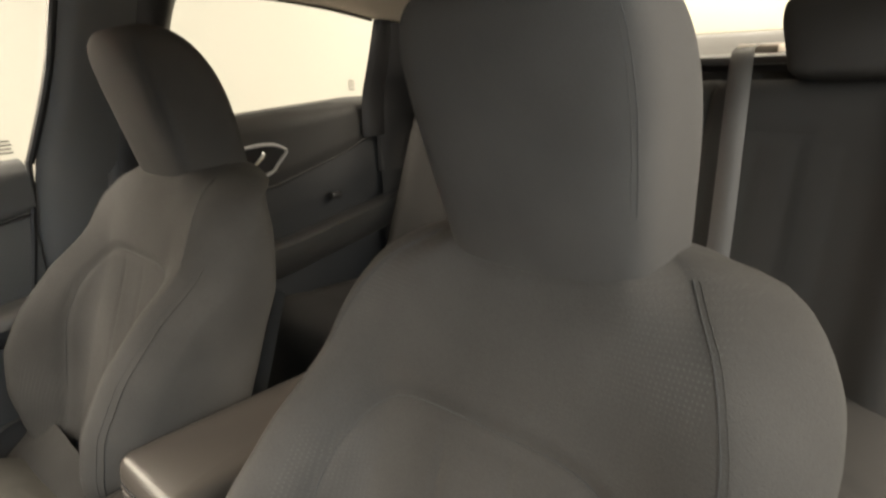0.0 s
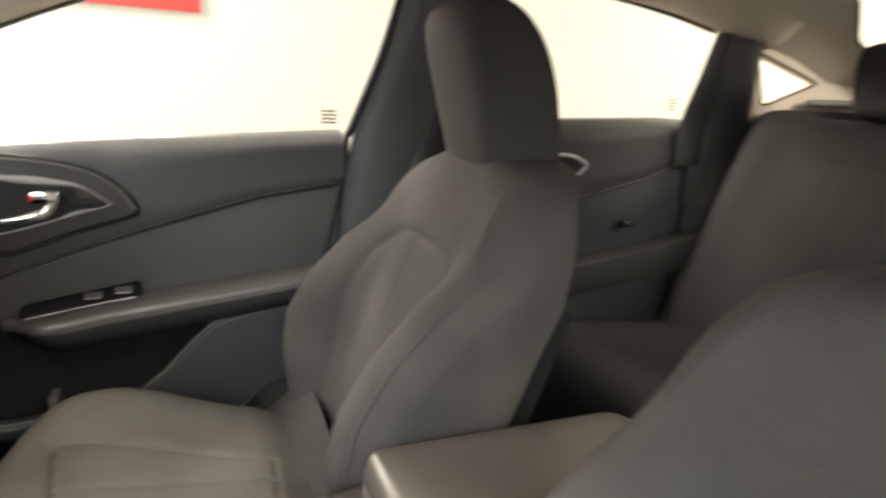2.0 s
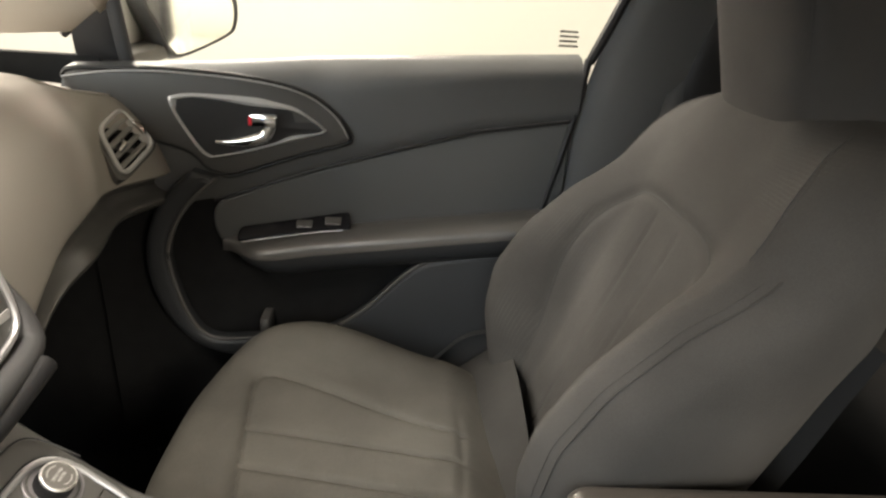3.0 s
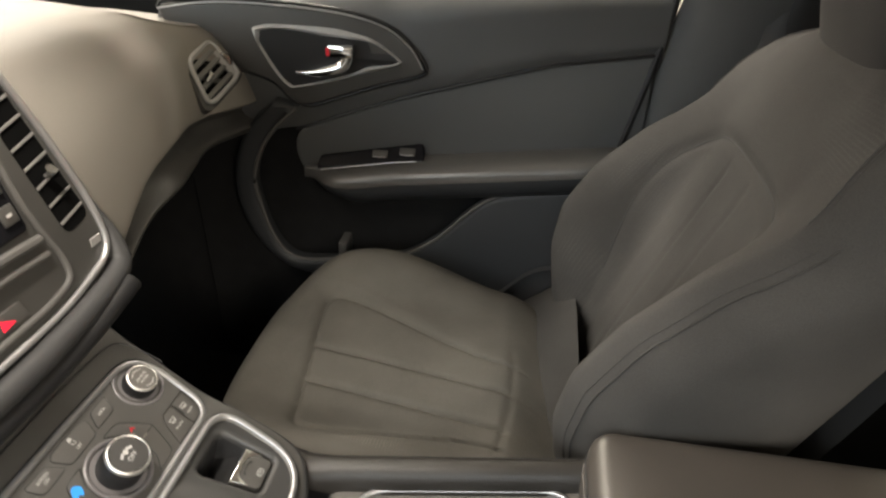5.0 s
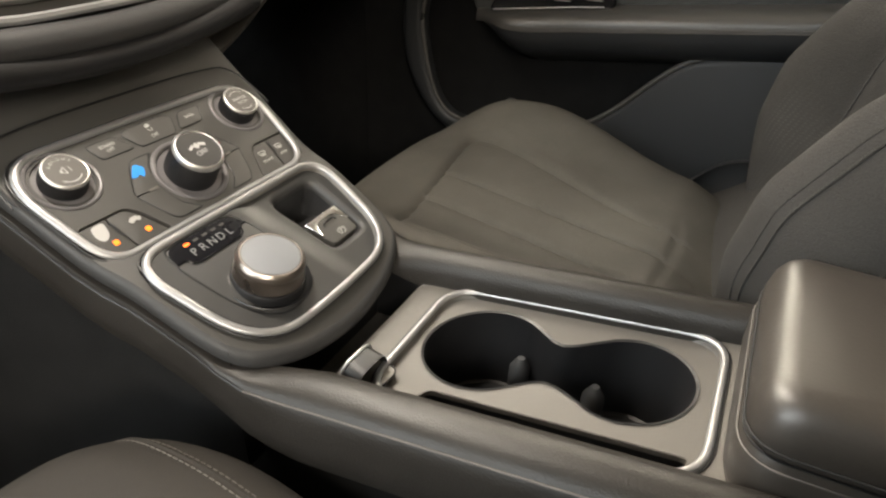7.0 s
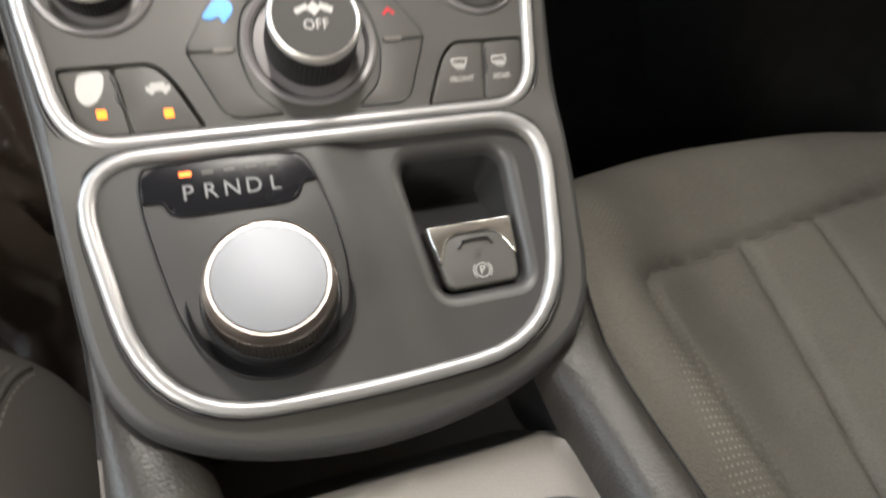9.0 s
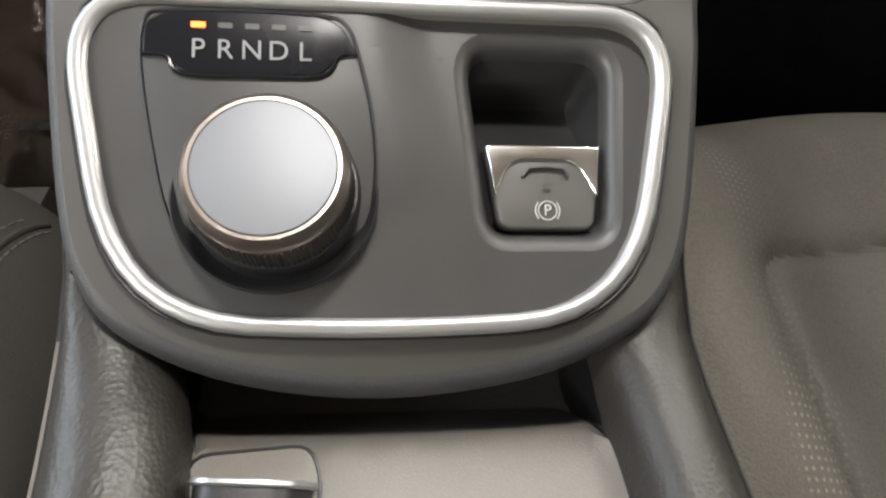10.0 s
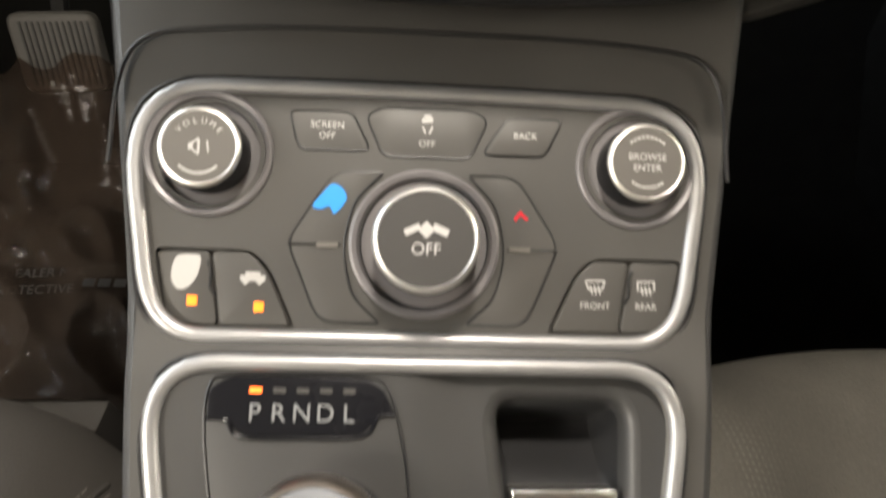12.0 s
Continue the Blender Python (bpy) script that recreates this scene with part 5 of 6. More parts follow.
def front_seat(label, off, cloth, wide=1.0, head=(0.0, 0.0)):
    st = thing("bucket_seat", label, "car seat", "front seats")
    pad = tilt(Matrix.Translation(off) @ Matrix.Diagonal((wide, 1, 1, 1)), cushion())
    for v in pad.verts:
        # the pad is squeezed in beside the console
        v.co.x = max(v.co.x, -0.252 + 0.02 * (v.co.x + 0.252))
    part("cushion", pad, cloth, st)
    # the backrest's shade comes from its darker cloth colour
    part("backrest", backrest(), CLOTH_SHADED, st)
    # sewn seams: the arched panel, the bolster corners and the piping down the sides
    pts = []
    for i in range(61):
        a = math.pi * i / 60
        c, n = math.cos(a), math.sin(a)
        s = 0.16 + 0.262 * n ** 0.4
        pts.append(back_point((0.118 + 0.030 * smoothstep(0.05, 0.34, s)) * math.copysign(abs(c) ** 0.4, c), s, 0.0003))
    part("arch_seam", tube(pts, 0.0010, 5), SEAMLINE, st)
    for sx in (-1, 1):
        pts = [back_point(sx * (soft_interp(HALF, s) * 0.55 + soft_interp(CORNER, s) * 0.45), s, 0.0008) for s in (0.02 + 0.42 * i / 40 for i in range(41))]
        part("piping", tube(pts, 0.0011, 6), CLOTH_SHADED, st)
        pts = [back_point(sx * (soft_interp(HALF, s) * 0.42 + soft_interp(CORNER, s) * 0.58), s, 0.0003) for s in (0.03 + 0.40 * i / 40 for i in range(41))]
        part("stitching", tube(pts, 0.0005, 5), CLOTH_SHADED, st)
        for side, r, mt in ((0.0, 0.0007, SEAMLINE), (0.005, 0.0004, CLOTH_SHADED)):
            pts = [back_point(sx * (soft_interp(CORNER, s) + side), s, 0.0004) for s in (0.44 + 0.135 * i / 24 for i in range(25))]
            part("bolster_seam", tube(pts, r, 5), mt, st)
    m = Matrix.Translation((head[0], -0.579, 0.831 + head[1])) @ Euler((radians(-14), 0, 0)).to_matrix().to_4x4()
    hr = part("headrest", tilt(m, headrest_mesh(*HEAD)), CLOTH_PLAIN, st)
    for sx in (-1, 1):
        # vertical corner seams of the headrest, stitched along one side
        for aa, r, mt in ((40, 0.0005, SEAMLINE), (46, 0.0004, CLOTH_PLAIN)):
            pts = [m @ headrest_point(*HEAD, 0.42 + 0.52 * i / 24, radians(aa if sx > 0 else 180 - aa)) for i in range(25)]
            part("headrest_seam", tube(pts, r, 5), mt, hr)
        part("headrest_post", tube([(sx * 0.06, -0.585, 0.68), (sx * 0.06, -0.595, 0.76)], 0.006, 10), CHROME, st)
    part("base_seam", tube([m @ headrest_point(*HEAD, 0.10, radians(38 + 104 * i / 24)) for i in range(25)], 0.0004, 5), SEAMLINE, hr)
    for sx in (-1, 1):
        bm = slab(rounded([(-0.36, 0.12), (0.06, 0.12), (0.07, 0.17), (-0.20, 0.215), (-0.27, 0.29), (-0.33, 0.30), (-0.38, 0.22)], 0.03, 4), lambda y, z, h: Vector((sx * (0.258 + h), y, z)), 0.018, 0.006)
        part("side_shield", bm, SOFT, st, "black plastic seat side cover")
        part("hinge_cap", lathe([(0.020, 0.0), (0.019, 0.006), (0.012, 0.008)], 24, axis_at(Vector((sx * 0.258, -0.325, 0.255)), (sx, 0, 0))), BLACK, st)
        part("seat_rail", box(sx * 0.18 - 0.015, sx * 0.18 + 0.015, -0.36, 0.05, -0.05, 0.13, 0.004), BLACK, st)
    part("back_board", grid([[BASE + BE * s + BN * (-soft_interp(THICK, s) - 0.004) + Vector((q * soft_interp(HALF, s) * 0.85, 0, 0)) for q in (-1, -0.5, 0, 0.5, 1)] for s in (0.02 + 0.40 * i / 12 for i in range(13))]), SOFT, st)
    return st


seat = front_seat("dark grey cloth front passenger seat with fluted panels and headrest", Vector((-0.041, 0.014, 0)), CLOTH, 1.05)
# the cushion's door side runs on up to the foot of the backrest
rows = []
for i in range(13):
    y = -0.170 - 0.165 * i / 12
    z = 0.228 + 0.80 * max(0.0, -0.238 - y) - 0.10 * max(0.0, y + 0.238)
    rows.append([(-0.20, y, z - 0.060), (-0.10, y, z - 0.020), (0.0, y, z + 0.004), (0.08, y, z + 0.014), (0.14, y, z + 0.012), (0.19, y, z + 0.006), (0.210, y, z), (0.218, y, z - 0.006), (0.220, y, z - 0.014), (0.220, y, 0.12)])
part("rear_bolster", grid(rows), CLOTH_SHADED, seat)
seat.location = (0.362, -0.012, 0)
# driver cushion in darkened seat cloth, its shade in the colour
driver = front_seat("dark grey cloth driver seat with dotted cloth and darkened cushion", Vector((0.022, -0.03, 0)), CLOTH_DIM, head=(-0.006, -0.006))
# twin runs of stitches either side of a seam on the bolster beside the console
part("bolster_ridge", tube([Vector((0.2095 + 0.022, q - 0.03, cushion_top(0.2095, q) - 0.0006)) for q in (0.05 - 0.32 * i / 40 for i in range(41))], 0.0018, 8), CLOTH_DIM, driver)
for x in (0.2130, 0.2060):
    for i in range(64):
        y = 0.045 - 0.30 * i / 64
        part("stitch", tube([Vector((x + 0.022, q - 0.03, cushion_top(x, q) + 0.0003)) for q in (y, y - 0.0032)], 0.00045, 4), THREAD, driver)
driver.location = (-0.380, 0.005, -0.006)

# ---- rear bench ----
bench = thing("rear_bench", "dark grey cloth rear bench seat with fluted backrest", "car seat")


rows = []
for i in range(41):
    s = i / 40
    row = []
    for j in range(121):
        x = -0.60 + 1.2 * j / 120
        u = abs(x)
        y, z = -1.215 - 0.215 * s, 0.30 + 0.54 * s
        lift = 0.035 * bump1(u, 0.55, 0.05) + 0.018 * (1 - bump1(u, 0.0, 0.10)) - 0.012 * bump1(u, 0.13, 0.02)
        fl = sum(bump1(abs(u - 0.33), c, 0.004) for c in (0.035, 0.105)) * smoothstep(0.85, 0.7, s) * 0.012 + 0.010 * bump1(u, 0.19, 0.006)
        fl += 0.006 * bump1(s - 0.80 + 0.6 * (u - 0.33) ** 2, 0, 0.008)
        d = lift - fl - 0.06 * (1 - math.sqrt(max(0, 1 - (max(0, s - 0.88) / 0.12) ** 2)))
        row.append((x, y + 0.93 * d, z + 0.37 * d))
    rows.append(row)
for yy in (-1.47, -1.50):
    rows.append([(-0.60 + 1.2 * j / 120, yy, 0.84 if yy > -1.48 else 0.80) for j in range(121)])
# the bench looks shaded through its darkened cloth
part("backrest", grid(rows), CLOTH_REAR_SHADE, bench)
rows = []
for i in range(33):
    s = i / 32
    row = []
    for j in range(81):
        x = -0.62 + 1.24 * j / 80
        u = abs(x)
        y = -0.795 - 0.485 * s
        fr = max(0.0, 0.18 - s) / 0.18
        z = 0.372 - 0.04 * s + 0.014 * bump1(u, 0.52, 0.05) - 0.02 * bump1(u, 0.0, 0.08) - 0.075 * (1 - math.sqrt(max(0, 1 - fr ** 2)))
        z -= 0.005 * bump1(u, 0.19, 0.005) + 0.005 * bump1(s, 0.30 + 0.1 * bump1(u, 0.36, 0.1), 0.02)
        z -= 0.06 * (1 - math.sqrt(max(0, 1 - (max(0, u - 0.56) / 0.06) ** 2)))
        row.append((x, y, z))
    rows.append(row)
rows.insert(0, [(x * 0.98, -0.815, 0.08) for x, y, z in rows[0]])
part("cushion", grid(rows), CLOTH_REAR_SHADE, bench)


def rear_headrest(x):
    h = thing("rear_headrest", "dark grey cloth headrest on top of the rear bench", "headrest", "rear headrests")
    part("pad", tilt(Matrix.Translation((x, -1.445, 0.895)) @ Euler((radians(12), 0, 0)).to_matrix().to_4x4(), headrest_mesh(0.27, 0.15, 0.12)), CLOTH_REAR_SHADE, h)
    for s in (-1, 1):
        part("post", tube([(x + s * 0.06, -1.44, 0.80), (x + s * 0.06, -1.445, 0.85)], 0.005, 8), CHROME, h)
    return h


rear_headrest(-0.435)
rear_headrest(0.26)


def webbing(pts, wide, up, parent, name="webbing"):
    rows = []
    for p in smooth_open(pts, 6):
        p, u = Vector(p), Vector(up).normalized()
        rows.append([p - u * wide / 2, p, p + u * wide / 2])
    ob = part(name, grid(rows), BELT, parent)
    so = ob.modifiers.new("thickness", "SOLIDIFY")
    so.thickness = 0.0014
    return ob


rb = thing("rear_seat_belt", "pale grey seat belt running from the parcel shelf down the backrest", "seat belt")
webbing([(-0.215, -1.52, 0.886), (-0.232, -1.44, 0.884), (-0.250, -1.375, 0.86), (-0.268, -1.31, 0.74), (-0.285, -1.245, 0.58), (-0.30, -1.17, 0.40)], 0.040, (1, 0.12, -0.1), rb)
part("belt_bezel", box(-0.275, -0.195, -1.55, -1.50, 0.872, 0.890, 0.006), HANDLE_BEIGE, rb)
fb = thing("front_seat_belt", "dark seat belt hanging along the door pillar trim", "seat belt")
FBELT = webbing([(0.585, -0.60, 0.93), (0.628, -0.59, 0.78), (0.638, -0.57, 0.55), (0.635, -0.55, 0.20), (0.632, -0.54, 0.02)], 0.046, (0.1, 1, 0), fb)
FBELT.data.materials.clear()
FBELT.data.materials.append(SOFT)
part("belt_guide", box(0.575, 0.60, -0.63, -0.57, 0.915, 0.95, 0.006), BLACK, fb)


# ---- passenger doors ----
def door_x(y):
    """Inner face of the front door: it sweeps in towards the dash."""
    return 0.655 - 0.16 * max(0.0, y + 0.03)


def line(table, y):
    t = sorted(table)
    return float(np.interp(y, [p[0] for p in t], [p[1] for p in t]))


BELTLINE = [(-0.44, 0.752), (-0.06, 0.728), (0.14, 0.712), (0.33, 0.703)]
INSERT_TOP = [(-0.44, 0.655), (-0.28, 0.629), (-0.15, 0.592), (0.03, 0.537), (0.12, 0.506), (0.33, 0.47)]
ARM = [(-0.44, 0.503), (-0.373, 0.496), (-0.06, 0.454), (0.10, 0.434), (0.14, 0.428)]
door = thing("door_1", "black front passenger door with silver-ringed handle and padded armrest", "car door", "passenger side doors", "structure")


def skin(y0, y1, low, high, xs, n=48, k=14):
    rows = []
    for j in range(k + 1):
        q = j / k
        rows.append([(xs(y, q), y, low(y) * (1 - q) + high(y) * q) for y in (y0 + (y1 - y0) * i / n for i in range(n + 1))])
    return rows


top = lambda y: line(BELTLINE, y)
ins = lambda y: line(INSERT_TOP, y)
arm = lambda y: line(ARM, y)
rows = skin(-0.435, 0.33, lambda y: ins(y) + 0.003, lambda y: top(y) - 0.004, lambda y, q: door_x(y) + 0.006 * (1 - smoothstep(0, 0.12, q)) + 0.028 * max(0, q - 0.72) ** 2 / 0.0784)
rows.append([(door_x(y) + 0.055, y, top(y)) for x, y, z in rows[0]])
part("upper_panel", grid(rows), DOORSKIN, door)
ys = [-0.43 + 0.53 * i / 30 for i in range(31)]
outline = [(y, ins(y) - 0.002) for y in ys] + smooth_open([(0.118, 0.504), (0.132, 0.494), (0.139, 0.475), (0.137, 0.450), (0.128, 0.430), (0.112, 0.417)], 4) + [(y, arm(y) - 0.006) for y in reversed(ys)]
part("insert", slab(outline, lambda y, z, h: Vector((door_x(y) + 0.006 - h, y, z)), 0.02, 0.005), INSERT, door, "dark padded door insert")
part("insert_seam", tube([(door_x(y) + 0.0045, y, ins(y)) for y in (-0.43 + 0.565 * i / 30 for i in range(31))], 0.0028, 6), BLACK, door)
# armrest: a padded shelf with a pale rim line and two stitches
rows, low = [], []
for i in range(45):
    y = -0.43 + 0.555 * i / 44
    e = smoothstep(0.128, 0.06, y)
    dx, z = 0.052 * e + 0.004, arm(y)
    k = 0.15 + 0.85 * smoothstep(0.13, 0.02, y)
    xb = door_x(y)
    rows.append([(xb + 0.012, y, z + 0.006), (xb - dx * 0.45, y, z + 0.006), (xb - dx * 0.70, y, z + 0.0035), (xb - dx * 0.86, y, z - 0.0005), (xb - dx * 0.96, y, z - 0.0055), (xb - dx, y, z - 0.011), (xb - dx, y, z - 0.02 * k)])
    low.append([(xb - dx, y, z - 0.0195 * k), (xb - dx * 0.98, y, z - 0.030 * k), (xb - dx * 0.88, y, z - 0.044 * k), (xb - dx * 0.55, y, z - 0.060 * k), (xb + 0.02, y, z - 0.078 * k)])
part("armrest", grid(rows), ARMREST, door, "padded black door armrest")
# underside darkened with the pocket tone, as the armrest overhang shades it
part("armrest_underside", grid(low), POCKET_SHADE, door)
for dz in (0.016, 0.020):
    part("armrest_stitch", tube([Vector(r[6]) + Vector((-0.0006, 0, 0.02 - dz)) for r in rows[:-3]], 0.0006, 5), THREAD, door)
sw = part("window_switch", slab(rounded([(-0.078, 0.0), (0.096, 0.004), (0.100, 0.022), (-0.082, 0.026)], 0.007, 4), lambda y, u, h: Vector((door_x(y) + 0.002 - u - 0.6 * h, y, arm(y) + 0.030 - 0.95 * u + 0.7 * h)), 0.020, 0.003), GLOSS, door, "black window switch panel")
for y in (-0.006, -0.052):
    turn = Euler((0, radians(-44), 0)).to_matrix().to_4x4()
    part("switch_key", box(-0.007, 0.007, -0.013, 0.013, -0.002, 0.0035, 0.002, Matrix.Translation((door_x(y) - 0.011, y, arm(y) + 0.019)) @ turn), BUTTON, sw)
    part("key_edge", tube([Matrix.Translation((door_x(y) - 0.011, y, arm(y) + 0.019)) @ turn @ Vector(p) for p in ((-0.0065, -0.011, 0.0034), (-0.0072, 0.0, 0.0038), (-0.0065, 0.011, 0.0034))], 0.0006, 6), SATIN, sw)
part("switch_trim", tube([(door_x(y) - 0.0285, y, arm(y) + 0.0085) for y in (-0.070 + 0.16 * i / 12 for i in range(13))], 0.0011, 6), SATIN, sw)
# pocket: recessed wall blackened for shade; shaped panel in front, lit rim painted paler
part("pocket_wall", grid([[(door_x(y) + 0.022, y, z) for y in (-0.43, -0.2, 0.0, 0.2, 0.215)] for z in (0.24, 0.36, 0.44, 0.52)]), CARPET, door)
part("front_return", grid([[(door_x(y) + 0.028, y, z) for y in (-0.43, -0.2, 0.0, 0.2, 0.33)] for z in (0.0, 0.2, 0.36, 0.55)]), CARPET, door)
RIM = smooth_open([(0.120, 0.548), (0.165, 0.505), (0.193, 0.455), (0.200, 0.405), (0.182, 0.320), (0.150, 0.272), (0.09, 0.265), (-0.02, 0.272), (-0.06, 0.285), (-0.11, 0.322), (-0.155, 0.370), (-0.19, 0.402), (-0.225, 0.418), (-0.30, 0.432), (-0.43, 0.440)], 5)
outline = RIM + [(-0.43, 0.0), (-0.06, 0.0), (-0.03, 0.215)] + smooth_open([(0.06, 0.228), (0.13, 0.234), (0.178, 0.262), (0.212, 0.310), (0.230, 0.360), (0.235, 0.410), (0.228, 0.460), (0.202, 0.515), (0.155, 0.560)], 4)
part("pocket_panel", slab(outline, lambda y, z, h: Vector((door_x(y) - 0.030 - h, y, z)), 0.024, 0.011), POCKET_SHADE, door)
part("pocket_rim", tube([(door_x(y) - 0.027, y, z) for y, z in RIM], 0.0035, 8), SOFT_GREY, door)
part("pocket_tab", box(door_x(0.06) - 0.024, door_x(0.06) + 0.02, 0.055, 0.071, 0.262, 0.298, 0.004), SOFT_GREY, door, "small grey latch tab")
# handle bezel
BZ = smooth_closed([(0.315, 0.690), (0.250, 0.7), (0.17, 0.701), (0.06, 0.692), (-0.012, 0.674), (-0.055, 0.644), (-0.077, 0.612), (-0.060, 0.599), (0.007, 0.581), (0.074, 0.559), (0.107, 0.551), (0.135, 0.562), (0.165, 0.59), (0.25, 0.62)], 5)
bz = part("handle_bezel", slab(BZ, lambda y, z, h: Vector((door_x(y) - 0.012 - h, y, z)), 0.014, 0.003), PANEL, door, "satin black handle surround")
part("bezel_groove", tube([(door_x(y) - 0.004, (y - 0.12) * 1.02 + 0.12, (z - 0.63) * 1.06 + 0.63) for y, z in BZ], 0.0035, 6, closed=True), BLACK, bz)
part("bezel_line", tube([(door_x(y) - 0.013, y, z) for y, z in smooth_open([(0.315, 0.692), (0.250, 0.7015), (0.17, 0.7025), (0.06, 0.6935), (-0.012, 0.6755), (-0.056, 0.645), (-0.077, 0.612)], 6)], 0.0016, 6), SATIN, bz)
RG = smooth_closed([(0.182, 0.664), (0.172, 0.671), (0.145, 0.674), (0.068, 0.671), (0.03, 0.664), (-0.003, 0.653), (-0.040, 0.626), (-0.042, 0.620), (-0.027, 0.613), (0.023, 0.600), (0.073, 0.586), (0.120, 0.578), (0.134, 0.579), (0.150, 0.597), (0.170, 0.634)], 5)
ring_rows = [[], [], [], [], []]
for y, z in RG:
    wide = 0.0058 + 0.0090 * smoothstep(0.648, 0.664, z) + 0.015 * bump1(y, -0.012, 0.026) * smoothstep(0.628, 0.612, z)
    to = (Vector((0.07, 0.627)) - Vector((y, z))).normalized()
    for k, (q, out) in enumerate(((0.0, 0.011), (0.22, 0.0158), (0.5, 0.0178), (0.78, 0.0158), (1.0, 0.010))):
        p = Vector((y, z)) + to * wide * q
        ring_rows[k].append(Vector((door_x(p.x) - out, p.x, p.y)))
part("handle_ring", grid(ring_rows, wrap=True), SILVER_PAINT, bz, "satin silver handle ring")
rows = [[Vector((door_x(y) - 0.0155 + dd, (y - 0.07) * q + 0.07, (z - 0.625) * q + 0.625)) for y, z in RG] for q, dd in ((0.95, 0.003), (0.93, 0.008), (0.88, 0.018), (0.75, 0.024), (0.3, 0.026))]
part("handle_cup", grid(rows, wrap=True, cap=True), BLACK, bz, "dark finger cup")
lv = smooth_open([(0.118, 0.604), (0.098, 0.603), (0.072, 0.606), (0.050, 0.613), (0.040, 0.625), (0.036, 0.640)], 5)
part("door_handle", tube([(door_x(y) - 0.020, y, z) for y, z in lv], [0.003 + 0.0072 * smoothstep(0.118, 0.055, y) for y, z in lv], 10, up=(1, 0, 0)), CHROME, bz, "chrome door release lever")
hb = part("lock_tab", box(door_x(0.045) - 0.033, door_x(0.045) - 0.010, 0.026, 0.068, 0.629, 0.648, 0.005), CHROME, bz)
part("lock_mark", box(door_x(0.05) - 0.0345, door_x(0.05) - 0.030, 0.0625, 0.0672, 0.632, 0.645, 0.001), RED_INK, hb)
# window pane with a printed mark, and mirror corner
pane = part("window_pane", grid([[(side_x(z) + 0.03, y, z) for y in ((0.34 - 0.9 * (z - 0.70) * 1.0 if z > 0.7 else 0.34), 0.1 - 0.4 * (z - 0.7), -0.1, -0.3, -0.45 - 0.2 * (z - 0.74))] for z in (0.68, 0.78, 0.9, 1.02)]), GLASS, door)
pane.visible_shadow = False
for i in range(4):
    part("glass_mark", box(side_x(0.775) + 0.026, side_x(0.775) + 0.027, -0.425 + 0.002 * (i % 2), -0.395, 0.764 + 0.007 * i, 0.767 + 0.007 * i), BELT, door)
part("mirror_corner", slab(rounded([(0.335, 0.705), (0.27, 0.705), (0.262, 0.80), (0.33, 0.752)], 0.006, 3), lambda y, z, h: Vector((side_x(z) - 0.004 - h, y, z)), 0.01, 0.002), BLACK, door)
part("corner_post", tube([(side_x(z) - 0.003, 0.258 + 0.05 * (0.8 - z) * 0.5, z) for z in (0.70, 0.75, 0.805)], 0.011, 10, flat=0.6), SOFT, door)
part("frame_edge", tube(smooth_open([(0.660, -0.440, 0.75), (0.662, -0.428, 0.65), (0.665, -0.392, 0.48), (0.668, -0.36, 0.38), (0.668, -0.34, 0.1)], 5), 0.006, 8), BLACK, door)
part("frame_upright", tube(smooth_open([(0.585, -0.515, 1.02), (0.620, -0.492, 0.90), (0.664, -0.443, 0.745)], 5), 0.008, 8), BLACK, door)
part("door_core", box(0.69, 0.76, -0.44, 0.36, -0.02, 0.69, 0.01), PAINT_WHITE, door)

mir = thing("side_mirror", "white door mirror with dark rim reflecting the showroom", "car mirror")
MO = smooth_closed([(0.24 + 0.72 * (y - 0.24), z) for y, z in ((0.318, 0.795), (0.240, 0.806), (0.180, 0.803), (0.158, 0.788), (0.160, 0.745), (0.180, 0.722), (0.262, 0.690), (0.285, 0.70), (0.30, 0.74))], 5)
MP = lambda y, z, h: Vector((0.905 - 1.33 * (y - 0.24) + 0.6 * h, y + 0.8 * h, z))
rows = [[MP(y * q + 0.235 * (1 - q), z * q + 0.75 * (1 - q), h) for y, z in MO] for q, h in ((0.90, -0.006), (0.98, -0.010), (1.03, -0.004), (1.08, 0.012), (1.04, 0.045), (0.85, 0.075), (0.4, 0.09))]
part("housing", grid(rows, wrap=True, cap=True), SOFT, mir, "grey mirror housing")
part("mirror_glass", slab([(y * 0.90 + 0.0235, z * 0.90 + 0.075) for y, z in MO], lambda y, z, h: MP(y, z, -h - 0.0075), 0.003, 0.0), MIRROR, mir)
part("arm", box(0.68, 0.93, 0.27, 0.35, 0.685, 0.712, 0.01), SOFT_GREY, mir)
part("cap", box(0.78, 0.97, 0.325, 0.36, 0.70, 0.80, 0.015), PAINT_WHITE, mir)

# ---- rear door ----
rdoor = thing("door_2", "black rear passenger door with silver handle ring and armrest", "car door", "passenger side doors", "structure")
rt = lambda y: float(np.interp(-y, [0.70, 0.85, 1.2, 1.40], [0.775, 0.79, 0.805, 0.80]))
ri = lambda y: float(np.interp(-y, [0.70, 0.95, 1.15, 1.36], [0.60, 0.612, 0.66, 0.735]))
ra = lambda y: float(np.interp(-y, [0.70, 0.97, 1.27, 1.38], [0.46, 0.478, 0.525, 0.54]))
rows = skin(-1.39, -0.66, lambda y: ri(y) + 0.003, lambda y: rt(y) - 0.003, lambda y, q: 0.668 + 0.004 * (1 - smoothstep(0, 0.15, q)) + 0.02 * max(0, q - 0.7) ** 2 / 0.09)
rows.append([(0.71, y, rt(y)) for x, y, z in rows[0]])
